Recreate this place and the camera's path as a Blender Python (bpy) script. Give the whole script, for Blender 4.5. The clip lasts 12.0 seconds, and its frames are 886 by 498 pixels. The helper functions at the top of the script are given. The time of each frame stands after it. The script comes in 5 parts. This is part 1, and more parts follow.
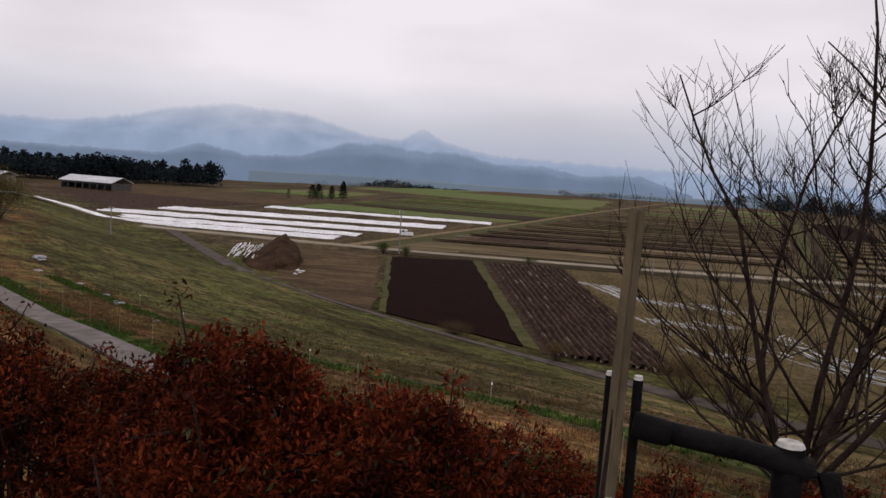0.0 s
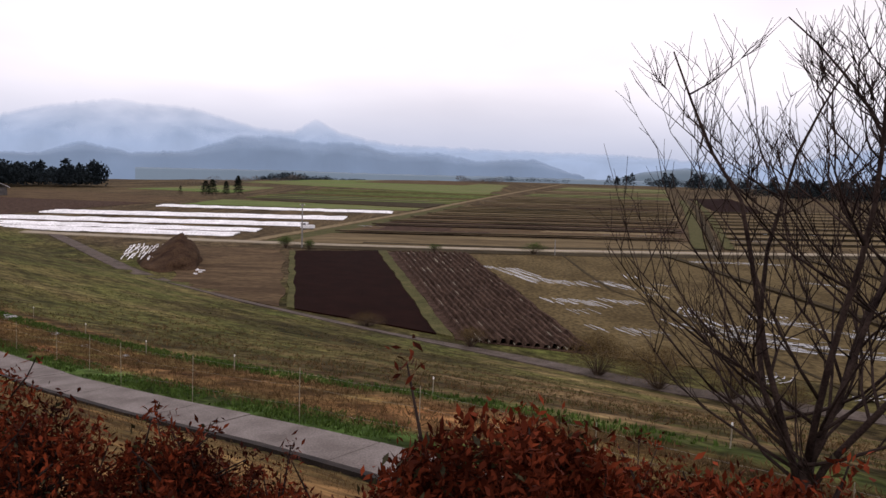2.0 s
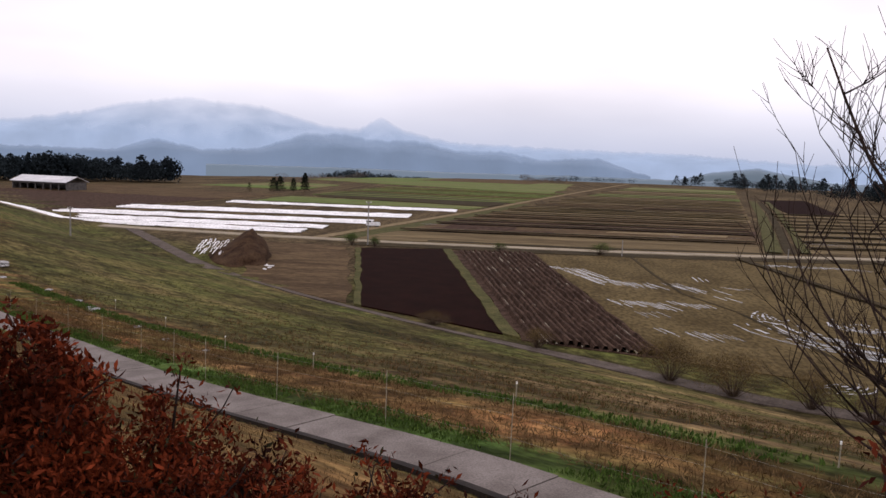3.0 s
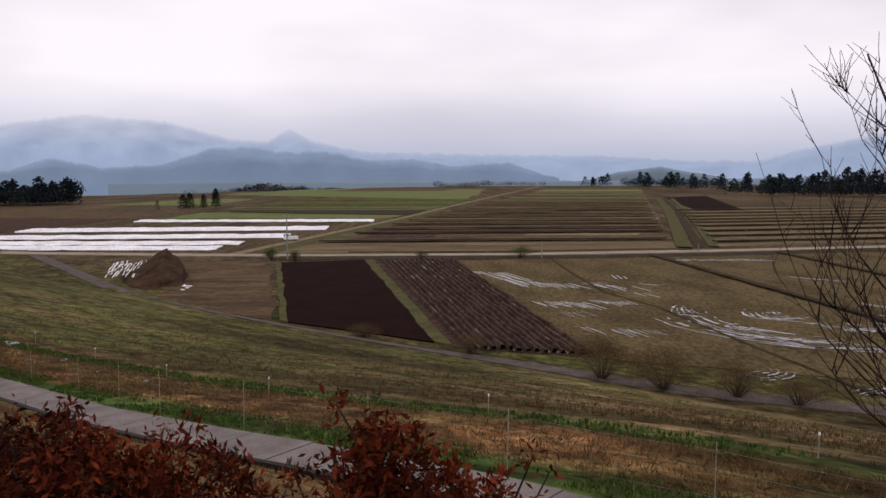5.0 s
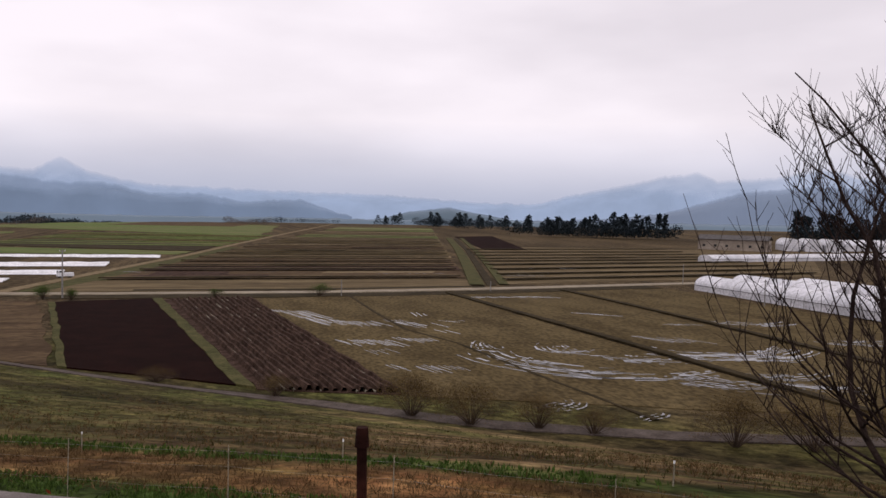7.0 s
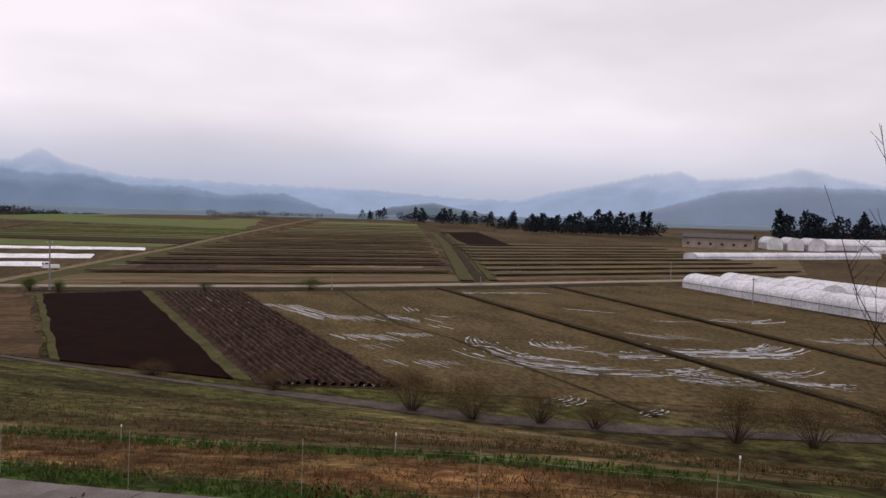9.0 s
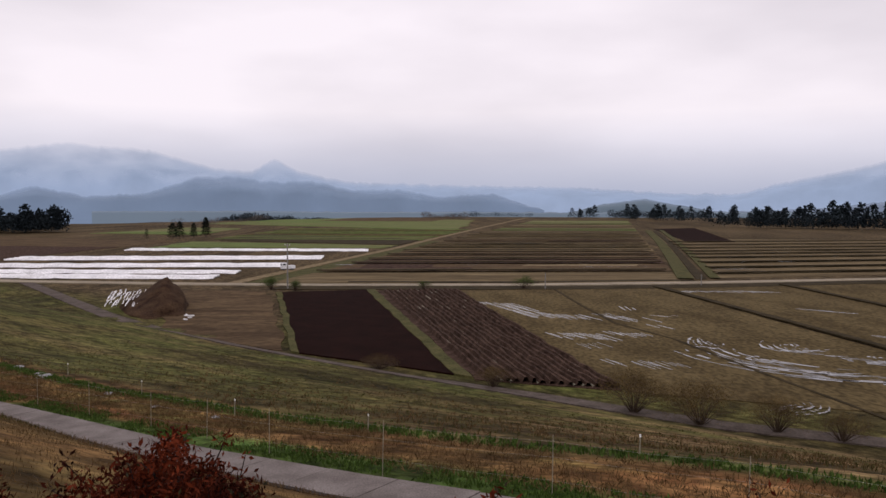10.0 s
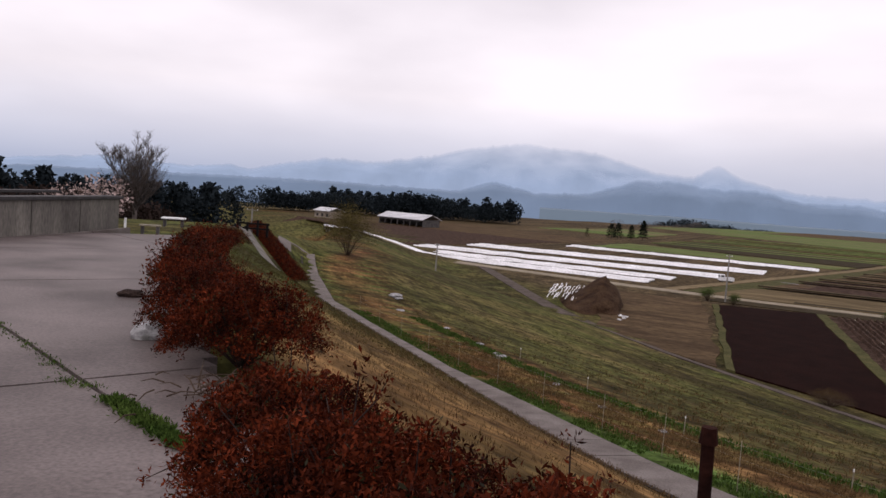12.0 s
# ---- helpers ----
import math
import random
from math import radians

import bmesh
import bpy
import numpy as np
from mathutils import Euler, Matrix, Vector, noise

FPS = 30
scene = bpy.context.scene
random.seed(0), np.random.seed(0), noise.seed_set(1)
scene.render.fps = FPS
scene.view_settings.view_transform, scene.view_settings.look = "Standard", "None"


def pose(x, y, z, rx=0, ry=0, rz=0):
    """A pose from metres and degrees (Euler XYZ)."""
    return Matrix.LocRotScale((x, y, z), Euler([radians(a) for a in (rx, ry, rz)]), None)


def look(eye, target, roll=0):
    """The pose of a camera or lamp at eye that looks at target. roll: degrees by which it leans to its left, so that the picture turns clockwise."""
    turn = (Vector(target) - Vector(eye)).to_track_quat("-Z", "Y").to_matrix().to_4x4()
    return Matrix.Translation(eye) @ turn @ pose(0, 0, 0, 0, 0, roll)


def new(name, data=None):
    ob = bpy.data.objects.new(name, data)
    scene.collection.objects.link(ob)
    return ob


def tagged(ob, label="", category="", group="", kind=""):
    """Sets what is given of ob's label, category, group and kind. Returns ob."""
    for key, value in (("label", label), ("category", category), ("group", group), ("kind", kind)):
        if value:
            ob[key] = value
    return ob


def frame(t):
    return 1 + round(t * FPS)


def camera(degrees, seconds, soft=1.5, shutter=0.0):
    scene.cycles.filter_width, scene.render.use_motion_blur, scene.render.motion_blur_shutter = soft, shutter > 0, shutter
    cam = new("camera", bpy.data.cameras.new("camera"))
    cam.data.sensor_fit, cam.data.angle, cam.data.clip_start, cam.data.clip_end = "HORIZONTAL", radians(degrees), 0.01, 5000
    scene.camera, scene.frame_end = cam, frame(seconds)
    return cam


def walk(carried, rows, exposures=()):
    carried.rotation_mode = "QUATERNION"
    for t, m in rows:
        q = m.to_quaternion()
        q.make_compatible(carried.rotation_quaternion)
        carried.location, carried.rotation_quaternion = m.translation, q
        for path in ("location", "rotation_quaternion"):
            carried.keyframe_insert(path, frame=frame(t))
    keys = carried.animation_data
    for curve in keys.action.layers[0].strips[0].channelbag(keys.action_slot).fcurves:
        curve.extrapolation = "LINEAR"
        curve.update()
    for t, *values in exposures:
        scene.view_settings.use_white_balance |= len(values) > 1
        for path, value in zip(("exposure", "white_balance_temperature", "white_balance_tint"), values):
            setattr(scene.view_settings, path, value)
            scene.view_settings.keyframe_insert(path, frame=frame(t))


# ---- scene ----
cam = camera(58.8, 12.0)
PATH = [
    (0, (-1.337, 1.499, 1.71), (-1.542, 3.48, 1.522), 3.9),
    (0.5, (-1.54, 1.669, 1.719), (-1.75, 3.647, 1.502), 0.3),
    (1, (-1.692, 1.871, 1.731), (-1.832, 3.854, 1.511), -0.6),
    (1.5, (-1.981, 2.009, 1.725), (-2.006, 3.997, 1.506), 0.5),
    (2, (-2.22, 2.1, 1.7), (-2.171, 4.089, 1.495), 1.7),
    (2.5, (-2.483, 2.198, 1.719), (-2.468, 4.187, 1.503), 0.8),
    (3, (-2.788, 2.44, 1.724), (-2.896, 4.425, 1.51), 2.1),
    (5, (-3.97, 2.765, 1.806), (-3.864, 4.753, 1.616), -0.1),
    (5.5, (-4.3, 3.067, 1.808), (-3.872, 5.013, 1.635), -0.8),
    (6, (-4.625, 3.275, 1.776), (-4.053, 5.187, 1.653), -0.0),
    (6.5, (-5.029, 3.371, 1.753), (-4.387, 5.262, 1.651), -1.0),
    (7, (-5.359, 3.582, 1.744), (-4.737, 5.481, 1.655), 1.3),
    (9, (-6.878, 4.265, 1.622), (-6.214, 6.149, 1.523), 1.9),
    (9.5, (-7.145, 4.48, 1.568), (-6.798, 6.447, 1.463), 1.0),
    (10, (-7.451, 4.668, 1.51), (-7.304, 6.66, 1.398), 0.3),
    (10.5, (-7.681, 4.92, 1.503), (-7.783, 6.914, 1.389), 1.7),
    (11, (-7.958, 5.137, 1.492), (-8.306, 7.103, 1.375), 1.9),
    (11.5, (-8.339, 5.428, 1.467), (-8.91, 7.34, 1.334), 1.3),
    (12, (-8.714, 5.742, 1.441), (-9.607, 7.526, 1.299), 4.1),
]
walk(cam, [(t, look(e, g, r)) for t, e, g, r in PATH],
     [(0.0, -0.2, 6500, 12), (0.5, 0.04, 6500, 15), (1.0, 0.2, 6500, 15), (1.5, 0.2, 6500, 15), (3.0, 0.25, 6500, 15), (5.0, 0.0, 6500, 15), (6.0, -0.12, 6500, 15), (7.0, -0.03, 6500, 15), (9.0, -0.08, 6500, 15), (10.0, -0.07, 6500, 15), (10.5, 0.06, 6500, 15), (12.0, 0.05, 6500, 15)])

# ---- light: an overcast sky ----
SUN_EL, SUN_AZ = radians(48), radians(200)
world = bpy.data.worlds.new("overcast_sky")
scene.world = world
world.use_nodes = True
wn, wl = world.node_tree.nodes, world.node_tree.links
wn.clear()
sky = wn.new("ShaderNodeTexSky")
sky.sky_type, sky.sun_disc, sky.sun_elevation, sky.sun_rotation = "NISHITA", False, SUN_EL, SUN_AZ
skybg = wn.new("ShaderNodeBackground")
skybg.inputs["Strength"].default_value = 0.06
wl.new(sky.outputs[0], skybg.inputs[0])
co = wn.new("ShaderNodeTexCoord")
mp = wn.new("ShaderNodeMapping")
mp.inputs["Scale"].default_value = (1.0, 1.0, 3.2)
wl.new(co.outputs["Generated"], mp.inputs[0])
cn = wn.new("ShaderNodeTexNoise")
cn.inputs["Scale"].default_value, cn.inputs["Detail"].default_value, cn.inputs["Roughness"].default_value = 2.1, 5.0, 0.45
wl.new(mp.outputs[0], cn.inputs["Vector"])
cr = wn.new("ShaderNodeValToRGB")
cr.color_ramp.elements[0].position, cr.color_ramp.elements[0].color = 0.33, (0.74, 0.70, 0.735, 1)
cr.color_ramp.elements[1].position, cr.color_ramp.elements[1].color = 0.60, (0.95, 0.90, 0.935, 1)
wl.new(cn.outputs[0], cr.inputs[0])
sep = wn.new("ShaderNodeSeparateXYZ")
wl.new(co.outputs["Generated"], sep.inputs[0])
hz = wn.new("ShaderNodeMapRange")
hz.inputs[1].default_value, hz.inputs[2].default_value, hz.inputs[3].default_value, hz.inputs[4].default_value = 0.0, 0.115, 0.97, 0.0
wl.new(sep.outputs[2], hz.inputs[0])
hm = wn.new("ShaderNodeMix")
hm.data_type = "RGBA"
wl.new(hz.outputs[0], hm.inputs[0])
wl.new(cr.outputs[0], hm.inputs[6])
hm.inputs[7].default_value = (0.35, 0.41, 0.55, 1)
cloudbg = wn.new("ShaderNodeBackground")
cloudbg.inputs["Strength"].default_value = 1.12
wl.new(hm.outputs[2], cloudbg.inputs[0])
wmix = wn.new("ShaderNodeMixShader")
wmix.inputs[0].default_value = 0.93
wl.new(skybg.outputs[0], wmix.inputs[1])
wl.new(cloudbg.outputs[0], wmix.inputs[2])
wout = wn.new("ShaderNodeOutputWorld")
wl.new(wmix.outputs[0], wout.inputs[0])
sun = new("sun", bpy.data.lights.new("sun", "SUN"))
sun.data.energy, sun.data.angle, sun.data.color = 0.6, radians(25), (1.0, 0.97, 0.93)
sun.matrix_world = look((0, 0, 50), (50 * math.sin(SUN_AZ) * -1, 50 * math.cos(SUN_AZ) * -1, 50 - 50 * math.tan(SUN_EL)))


# ---- materials ----
def mat(name, c1, c2, scale=6.0, rough=0.85, bump=0.3, fine=60.0, metal=0.0, dist=0.02, island=0.0, spec=0.3, attr=None, stretch=(1, 1, 1), along=None, grain_k=0.28):
    """Two colours mixed by noise at two scales, with relief; island: tone change from piece to piece; attr: a colour attribute as base."""
    m = bpy.data.materials.new(name)
    m.use_nodes = True
    n, l = m.node_tree.nodes, m.node_tree.links
    b = n["Principled BSDF"]
    b.inputs["Roughness"].default_value, b.inputs["Metallic"].default_value = rough, metal
    b.inputs["Specular IOR Level"].default_value = spec
    geo = n.new("ShaderNodeNewGeometry")
    mapping = n.new("ShaderNodeMapping")
    mapping.inputs["Scale"].default_value = stretch
    if along is not None:
        # grain drawn out along a direction on the ground
        mapping.vector_type = "TEXTURE"
        mapping.inputs["Rotation"].default_value = (0, 0, radians(along))
    l.new(geo.outputs["Position"], mapping.inputs[0])
    t1, t2 = n.new("ShaderNodeTexNoise"), n.new("ShaderNodeTexNoise")
    t1.inputs["Scale"].default_value, t1.inputs["Detail"].default_value = scale, 6
    t2.inputs["Scale"].default_value, t2.inputs["Detail"].default_value = fine, 3
    l.new(mapping.outputs[0], t1.inputs["Vector"])
    l.new(mapping.outputs[0], t2.inputs["Vector"])
    ramp = n.new("ShaderNodeMapRange")
    ramp.inputs[1].default_value, ramp.inputs[2].default_value = 0.32, 0.68
    l.new(t1.outputs[0], ramp.inputs[0])
    mix = n.new("ShaderNodeMix")
    mix.data_type = "RGBA"
    l.new(ramp.outputs[0], mix.inputs[0])
    mix.inputs[6].default_value, mix.inputs[7].default_value = (*c1, 1), (*c2, 1)
    out = mix.outputs[2]
    if attr:
        at = n.new("ShaderNodeAttribute")
        at.attribute_name = attr
        tone = n.new("ShaderNodeMix")
        tone.data_type, tone.blend_type = "RGBA", "MULTIPLY"
        tone.inputs[0].default_value = 1.0
        l.new(at.outputs["Color"], tone.inputs[6])
        l.new(out, tone.inputs[7])
        out = tone.outputs[2]
    grain = n.new("ShaderNodeMapRange")
    grain.inputs[1].default_value, grain.inputs[2].default_value, grain.inputs[3].default_value, grain.inputs[4].default_value = 0.3, 0.7, 1 - grain_k, 1 + grain_k
    l.new(t2.outputs[0], grain.inputs[0])
    val = grain.outputs[0]
    if island:
        isl = n.new("ShaderNodeMapRange")
        isl.inputs[3].default_value, isl.inputs[4].default_value = 1 - island, 1 + island
        l.new(geo.outputs["Random Per Island"], isl.inputs[0])
        mul = n.new("ShaderNodeMath")
        mul.operation = "MULTIPLY"
        l.new(val, mul.inputs[0])
        l.new(isl.outputs[0], mul.inputs[1])
        val = mul.outputs[0]
    sc = n.new("ShaderNodeVectorMath")
    sc.operation = "SCALE"
    l.new(out, sc.inputs[0])
    l.new(val, sc.inputs[3])
    l.new(sc.outputs[0], b.inputs["Base Color"])
    if bump:
        bp = n.new("ShaderNodeBump")
        bp.inputs["Strength"].default_value, bp.inputs["Distance"].default_value = bump, dist
        l.new(t2.outputs[0], bp.inputs["Height"])
        l.new(bp.outputs[0], b.inputs["Normal"])
    return m


M_GROUND = mat("ground_cover", (0.25, 0.24, 0.235), (1.0, 0.98, 0.94), 1.2, 0.95, 0.9, 5.5, attr="tone", dist=0.12, spec=0.03, stretch=(2.0, 1, 1), along=138.4, grain_k=0.5)
M_CONC = mat("worn_concrete", (0.070, 0.053, 0.049), (0.158, 0.127, 0.120), 0.75, 0.6, 0.2, 38.0, spec=0.25)
M_PATHC = mat("path_concrete", (0.108, 0.089, 0.080), (0.186, 0.160, 0.148), 1.2, 0.85, 0.3, 30.0, spec=0.15)
M_WALLC = mat("stained_concrete", (0.08, 0.072, 0.064), (0.192, 0.176, 0.152), 0.9, 0.9, 0.3, 20.0, stretch=(1, 1, 0.3))
M_COPING = mat("dark_coping", (0.02, 0.018, 0.018), (0.05, 0.045, 0.045), 3.0, 0.7, 0.2, 40.0)
M_ROAD = mat("farm_road_gravel", (0.207, 0.1725, 0.125), (0.2932, 0.2501, 0.1855), 0.3, 0.95, 0.3, 4.0, spec=0.04)
M_SOIL = mat("tilled_dark_soil", (0.0085, 0.0030, 0.0022), (0.0150, 0.0054, 0.0040), 0.35, 0.95, 0.6, 5.0, dist=0.1, spec=0.02)
M_BROWN = mat("brown_stubble", (0.048, 0.031, 0.018), (0.108, 0.073, 0.040), 0.5, 0.95, 0.6, 3.5, dist=0.1, spec=0.03, stretch=(0.25, 1, 1), grain_k=0.45)
M_RIDGE = mat("ploughed_ridges", (0.024, 0.0135, 0.0098), (0.080, 0.050, 0.037), 0.8, 0.95, 0.8, 5.0, dist=0.15, spec=0.03, grain_k=0.45)
M_OLIVE = mat("olive_paddy_stubble", (0.060, 0.043, 0.019), (0.104, 0.077, 0.036), 0.14, 0.95, 0.6, 2.2, dist=0.15, spec=0.03, stretch=(1, 0.5, 1), grain_k=0.45)
M_TAN = mat("tan_paddy_stubble", (0.074, 0.053, 0.028), (0.150, 0.113, 0.062), 0.3, 0.95, 0.5, 2.0, dist=0.1, spec=0.03, stretch=(0.12, 1, 1), grain_k=0.45)
M_GREENF = mat("green_crop", (0.056, 0.066, 0.022), (0.105, 0.135, 0.038), 0.10, 0.95, 0.5, 2.5, dist=0.1, spec=0.03, stretch=(0.12, 1, 1), grain_k=0.45)
M_DARKBANK = mat("dark_bank_grass", (0.02394, 0.0187, 0.009724), (0.04638, 0.03441, 0.01795), 0.4, 0.95, 0.5, 4.0, dist=0.1, spec=0.04)
M_GRASSBANK = mat("green_bank_grass", (0.044, 0.045, 0.017), (0.082, 0.074, 0.030), 0.5, 0.95, 0.5, 4.0, dist=0.1, spec=0.04)
M_PLASTIC = mat("white_mulch_film", (0.62, 0.61, 0.62), (0.85, 0.84, 0.86), 0.25, 0.35, 0.4, 3.0, spec=0.5)
M_HOUSEFILM = mat("greenhouse_film", (0.44, 0.44, 0.47), (0.64, 0.63, 0.66), 0.2, 0.3, 0.2, 2.0, spec=0.5)
M_WATER = mat("standing_water", (0.05, 0.045, 0.04), (0.09, 0.08, 0.07), 0.5, 0.08, 0.15, 3.0, spec=1.0)
M_LEAF = mat("red_brown_leaf", (0.010, 0.0020, 0.0011), (0.122, 0.022, 0.0075), 3.0, 0.75, 0.0, 30.0, island=0.6, spec=0.05)
M_MUD = mat("grey_track_mud", (0.055, 0.042, 0.034), (0.105, 0.084, 0.072), 0.6, 0.85, 0.5, 5.0, dist=0.1, spec=0.06)
M_CROPS = mat("striped_far_crops", (0.140, 0.116, 0.060), (0.082, 0.130, 0.032), 0.055, 0.95, 0.4, 1.5, dist=0.1, spec=0.03, stretch=(0.07, 1, 1), grain_k=0.45)
M_PALEGRASS = mat("pale_dead_grass", (0.120, 0.088, 0.050), (0.215, 0.165, 0.098), 0.5, 0.95, 0.5, 4.0, dist=0.1, spec=0.03)
# near-black tone that stands in for the shaded gap beside the path
M_EDGE_SHADE = mat("path_edge_shade", (0.012, 0.009, 0.008), (0.030, 0.023, 0.019), 1.5, 0.8, 0.4, 30.0, spec=0.1)
M_LEAFG = mat("dull_green_leaf", (0.014, 0.013, 0.005), (0.036, 0.029, 0.010), 3.0, 0.6, 0.0, 30.0, island=0.4, spec=0.12)
M_TWIG = mat("grey_brown_twig", (0.045, 0.030, 0.022), (0.10, 0.072, 0.055), 8.0, 0.85, 0.3, 50.0, spec=0.04)
M_BARK = mat("dark_bark", (0.0156, 0.01014, 0.00936), (0.04524, 0.0312, 0.02652), 5.0, 0.9, 0.5, 40.0, spec=0.04)
M_BLACKWOOD = mat("black_painted_rail", (0.0030, 0.0026, 0.0028), (0.0085, 0.0070, 0.0066), 9.0, 0.75, 0.3, 60.0, spec=0.1)
M_WEATHER = mat("weathered_stake", (0.026, 0.019, 0.012), (0.15, 0.112, 0.064), 7.0, 0.9, 0.5, 45.0, stretch=(1, 1, 0.35))
M_CUT = mat("pale_post_top", (0.42, 0.40, 0.37), (0.6, 0.57, 0.52), 12.0, 0.8, 0.2, 70.0)
M_RUST = mat("rusty_post", (0.010, 0.0035, 0.0028), (0.034, 0.0115, 0.0078), 14.0, 0.9, 0.3, 60.0, spec=0.05)
M_STAKE = mat("pale_fence_stake", (0.18, 0.156, 0.114), (0.288, 0.258, 0.192), 8.0, 0.7, 0.1, 50.0)
M_WIRE = mat("fence_wire", (0.25, 0.24, 0.22), (0.4, 0.38, 0.35), 8.0, 0.5, 0.0, 50.0, metal=0.5)
M_CONIFER = mat("dark_conifer", (0.0044, 0.00715, 0.0055), (0.0132, 0.0165, 0.011), 0.4, 0.9, 0.0, 6.0, island=0.35, spec=0.04)
# haze over far trees is mixed into this bluish base colour
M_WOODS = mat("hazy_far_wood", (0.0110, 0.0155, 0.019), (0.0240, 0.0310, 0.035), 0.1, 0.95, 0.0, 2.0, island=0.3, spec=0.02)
M_BAREWOOD = mat("bare_far_wood", (0.07, 0.058, 0.055), (0.13, 0.11, 0.10), 0.1, 0.95, 0.0, 2.0, island=0.3, spec=0.04)
M_ROOF = mat("pale_metal_roof", (0.38, 0.38, 0.40), (0.56, 0.55, 0.57), 0.3, 0.4, 0.1, 3.0)
M_TIMBER = mat("grey_timber", (0.05, 0.045, 0.045), (0.11, 0.10, 0.095), 1.0, 0.85, 0.2, 10.0)
M_BEIGE = mat("beige_cladding", (0.22, 0.18, 0.145), (0.31, 0.26, 0.215), 0.3, 0.8, 0.1, 3.0)
M_DARKOPEN = mat("dark_opening", (0.010, 0.010, 0.011), (0.022, 0.021, 0.022), 0.5, 0.8, 0.0, 5.0)
M_WHITEP = mat("white_car_paint", (0.68, 0.68, 0.70), (0.78, 0.78, 0.80), 0.8, 0.25, 0.0, 5.0, spec=0.5)
M_GLASS = mat("dark_car_glass", (0.012, 0.014, 0.016), (0.022, 0.024, 0.028), 2.0, 0.08, 0.0, 9.0, spec=0.6)
M_RUBBER = mat("black_rubber", (0.012, 0.012, 0.012), (0.022, 0.022, 0.022), 9.0, 0.85, 0.2, 60.0)
M_POLE = mat("grey_pole_concrete", (0.16, 0.15, 0.14), (0.25, 0.235, 0.22), 2.0, 0.85, 0.1, 20.0)
M_STONE = mat("pale_boulder", (0.12, 0.115, 0.11), (0.42, 0.41, 0.42), 5.0, 0.85, 0.5, 30.0)
M_GREENWEED = mat("green_weeds", (0.030, 0.058, 0.011), (0.070, 0.108, 0.024), 3.0, 0.8, 0.0, 30.0, island=0.4, spec=0.04)
M_STRAW = mat("dry_straw", (0.070, 0.040, 0.017), (0.135, 0.088, 0.042), 2.0, 0.9, 0.0, 30.0, island=0.4, spec=0.04)
M_GRASSB = mat("olive_grass_blade", (0.0363, 0.03432, 0.01122), (0.0759, 0.066, 0.02376), 2.0, 0.85, 0.0, 30.0, island=0.4, spec=0.04)
M_BLOSSOM = mat("pale_blossom", (0.30, 0.22, 0.20), (0.46, 0.36, 0.34), 0.6, 0.9, 0.0, 6.0, island=0.3, spec=0.04)
M_YELLOWG = mat("yellow_green_spring_leaf", (0.060, 0.048, 0.016), (0.120, 0.098, 0.034), 0.8, 0.85, 0.0, 8.0, island=0.35, spec=0.04)
M_SHRUB = mat("olive_brown_buds", (0.065, 0.043, 0.017), (0.125, 0.085, 0.034), 0.6, 0.9, 0.0, 8.0, island=0.35, spec=0.04)
M_MOUND = mat("dark_bare_earth", (0.026, 0.014, 0.009), (0.066, 0.040, 0.023), 0.5, 0.95, 0.7, 4.0, dist=0.15, spec=0.04)
M_WHITECAP = mat("white_cap", (0.7, 0.7, 0.7), (0.85, 0.85, 0.85), 8.0, 0.6, 0.0, 40.0)


# ---- helpers of the build ----
def link(name, bm, material, parent=None, label="", smooth=False):
    me = bpy.data.meshes.new(name)
    bm.to_mesh(me)
    bm.free()
    if smooth:
        me.polygons.foreach_set("use_smooth", [True] * len(me.polygons))
    me.materials.append(material)
    ob = new(name, me)
    if parent:
        ob.parent = parent
    if label:
        ob["label"] = label
    return ob


part = link


def raw(name, verts, faces, material, parent=None, label="", smooth=False):
    me = bpy.data.meshes.new(name)
    me.from_pydata([tuple(v) for v in verts], [], [tuple(f) for f in faces])
    if smooth:
        me.polygons.foreach_set("use_smooth", [True] * len(me.polygons))
    me.materials.append(material)
    ob = new(name, me)
    if parent:
        ob.parent = parent
    if label:
        ob["label"] = label
    return ob


def thing(name, place, label, category, group="", rz=0.0):
    ob = new(name)
    ob.matrix_world = pose(*place, 0, 0, rz)
    return tagged(ob, label, category, group)


def box(bm, size, at=(0, 0, 0), rz=0.0, bevel=0.0, rx=0.0, ry=0.0):
    r = bmesh.ops.create_cube(bm, size=1.0, matrix=pose(*at, rx, ry, rz) @ Matrix.Diagonal((*size, 1)))
    if bevel:
        es = {e for v in r["verts"] for e in v.link_edges}
        bmesh.ops.bevel(bm, geom=list(es), offset=bevel, segments=2, affect="EDGES")


def tube(bm, a, b, r1, r2=None, n=8, caps=True):
    """A tapered round bar from a to b."""
    a, b = Vector(a), Vector(b)
    m = Matrix.Translation((a + b) / 2) @ (b - a).to_track_quat("Z", "Y").to_matrix().to_4x4()
    bmesh.ops.create_cone(bm, cap_ends=caps, segments=n, radius1=r1, radius2=r1 if r2 is None else r2, depth=(b - a).length, matrix=m)


def bent(points, radii, n=6):
    """Vertices and faces of a tube along points."""
    vs, fs = [], []
    pts = [Vector(p) for p in points]
    for i, p in enumerate(pts):
        d = (pts[min(i + 1, len(pts) - 1)] - pts[max(i - 1, 0)]).normalized()
        u = d.orthogonal().normalized()
        w = d.cross(u)
        vs += [p + radii[i] * (math.cos(k * math.tau / n) * u + math.sin(k * math.tau / n) * w) for k in range(n)]
        if i:
            fs += [((i - 1) * n + k, (i - 1) * n + (k + 1) % n, i * n + (k + 1) % n, i * n + k) for k in range(n)]
    fs += [tuple(range(n - 1, -1, -1)), tuple((len(pts) - 1) * n + k for k in range(n))]
    return vs, fs


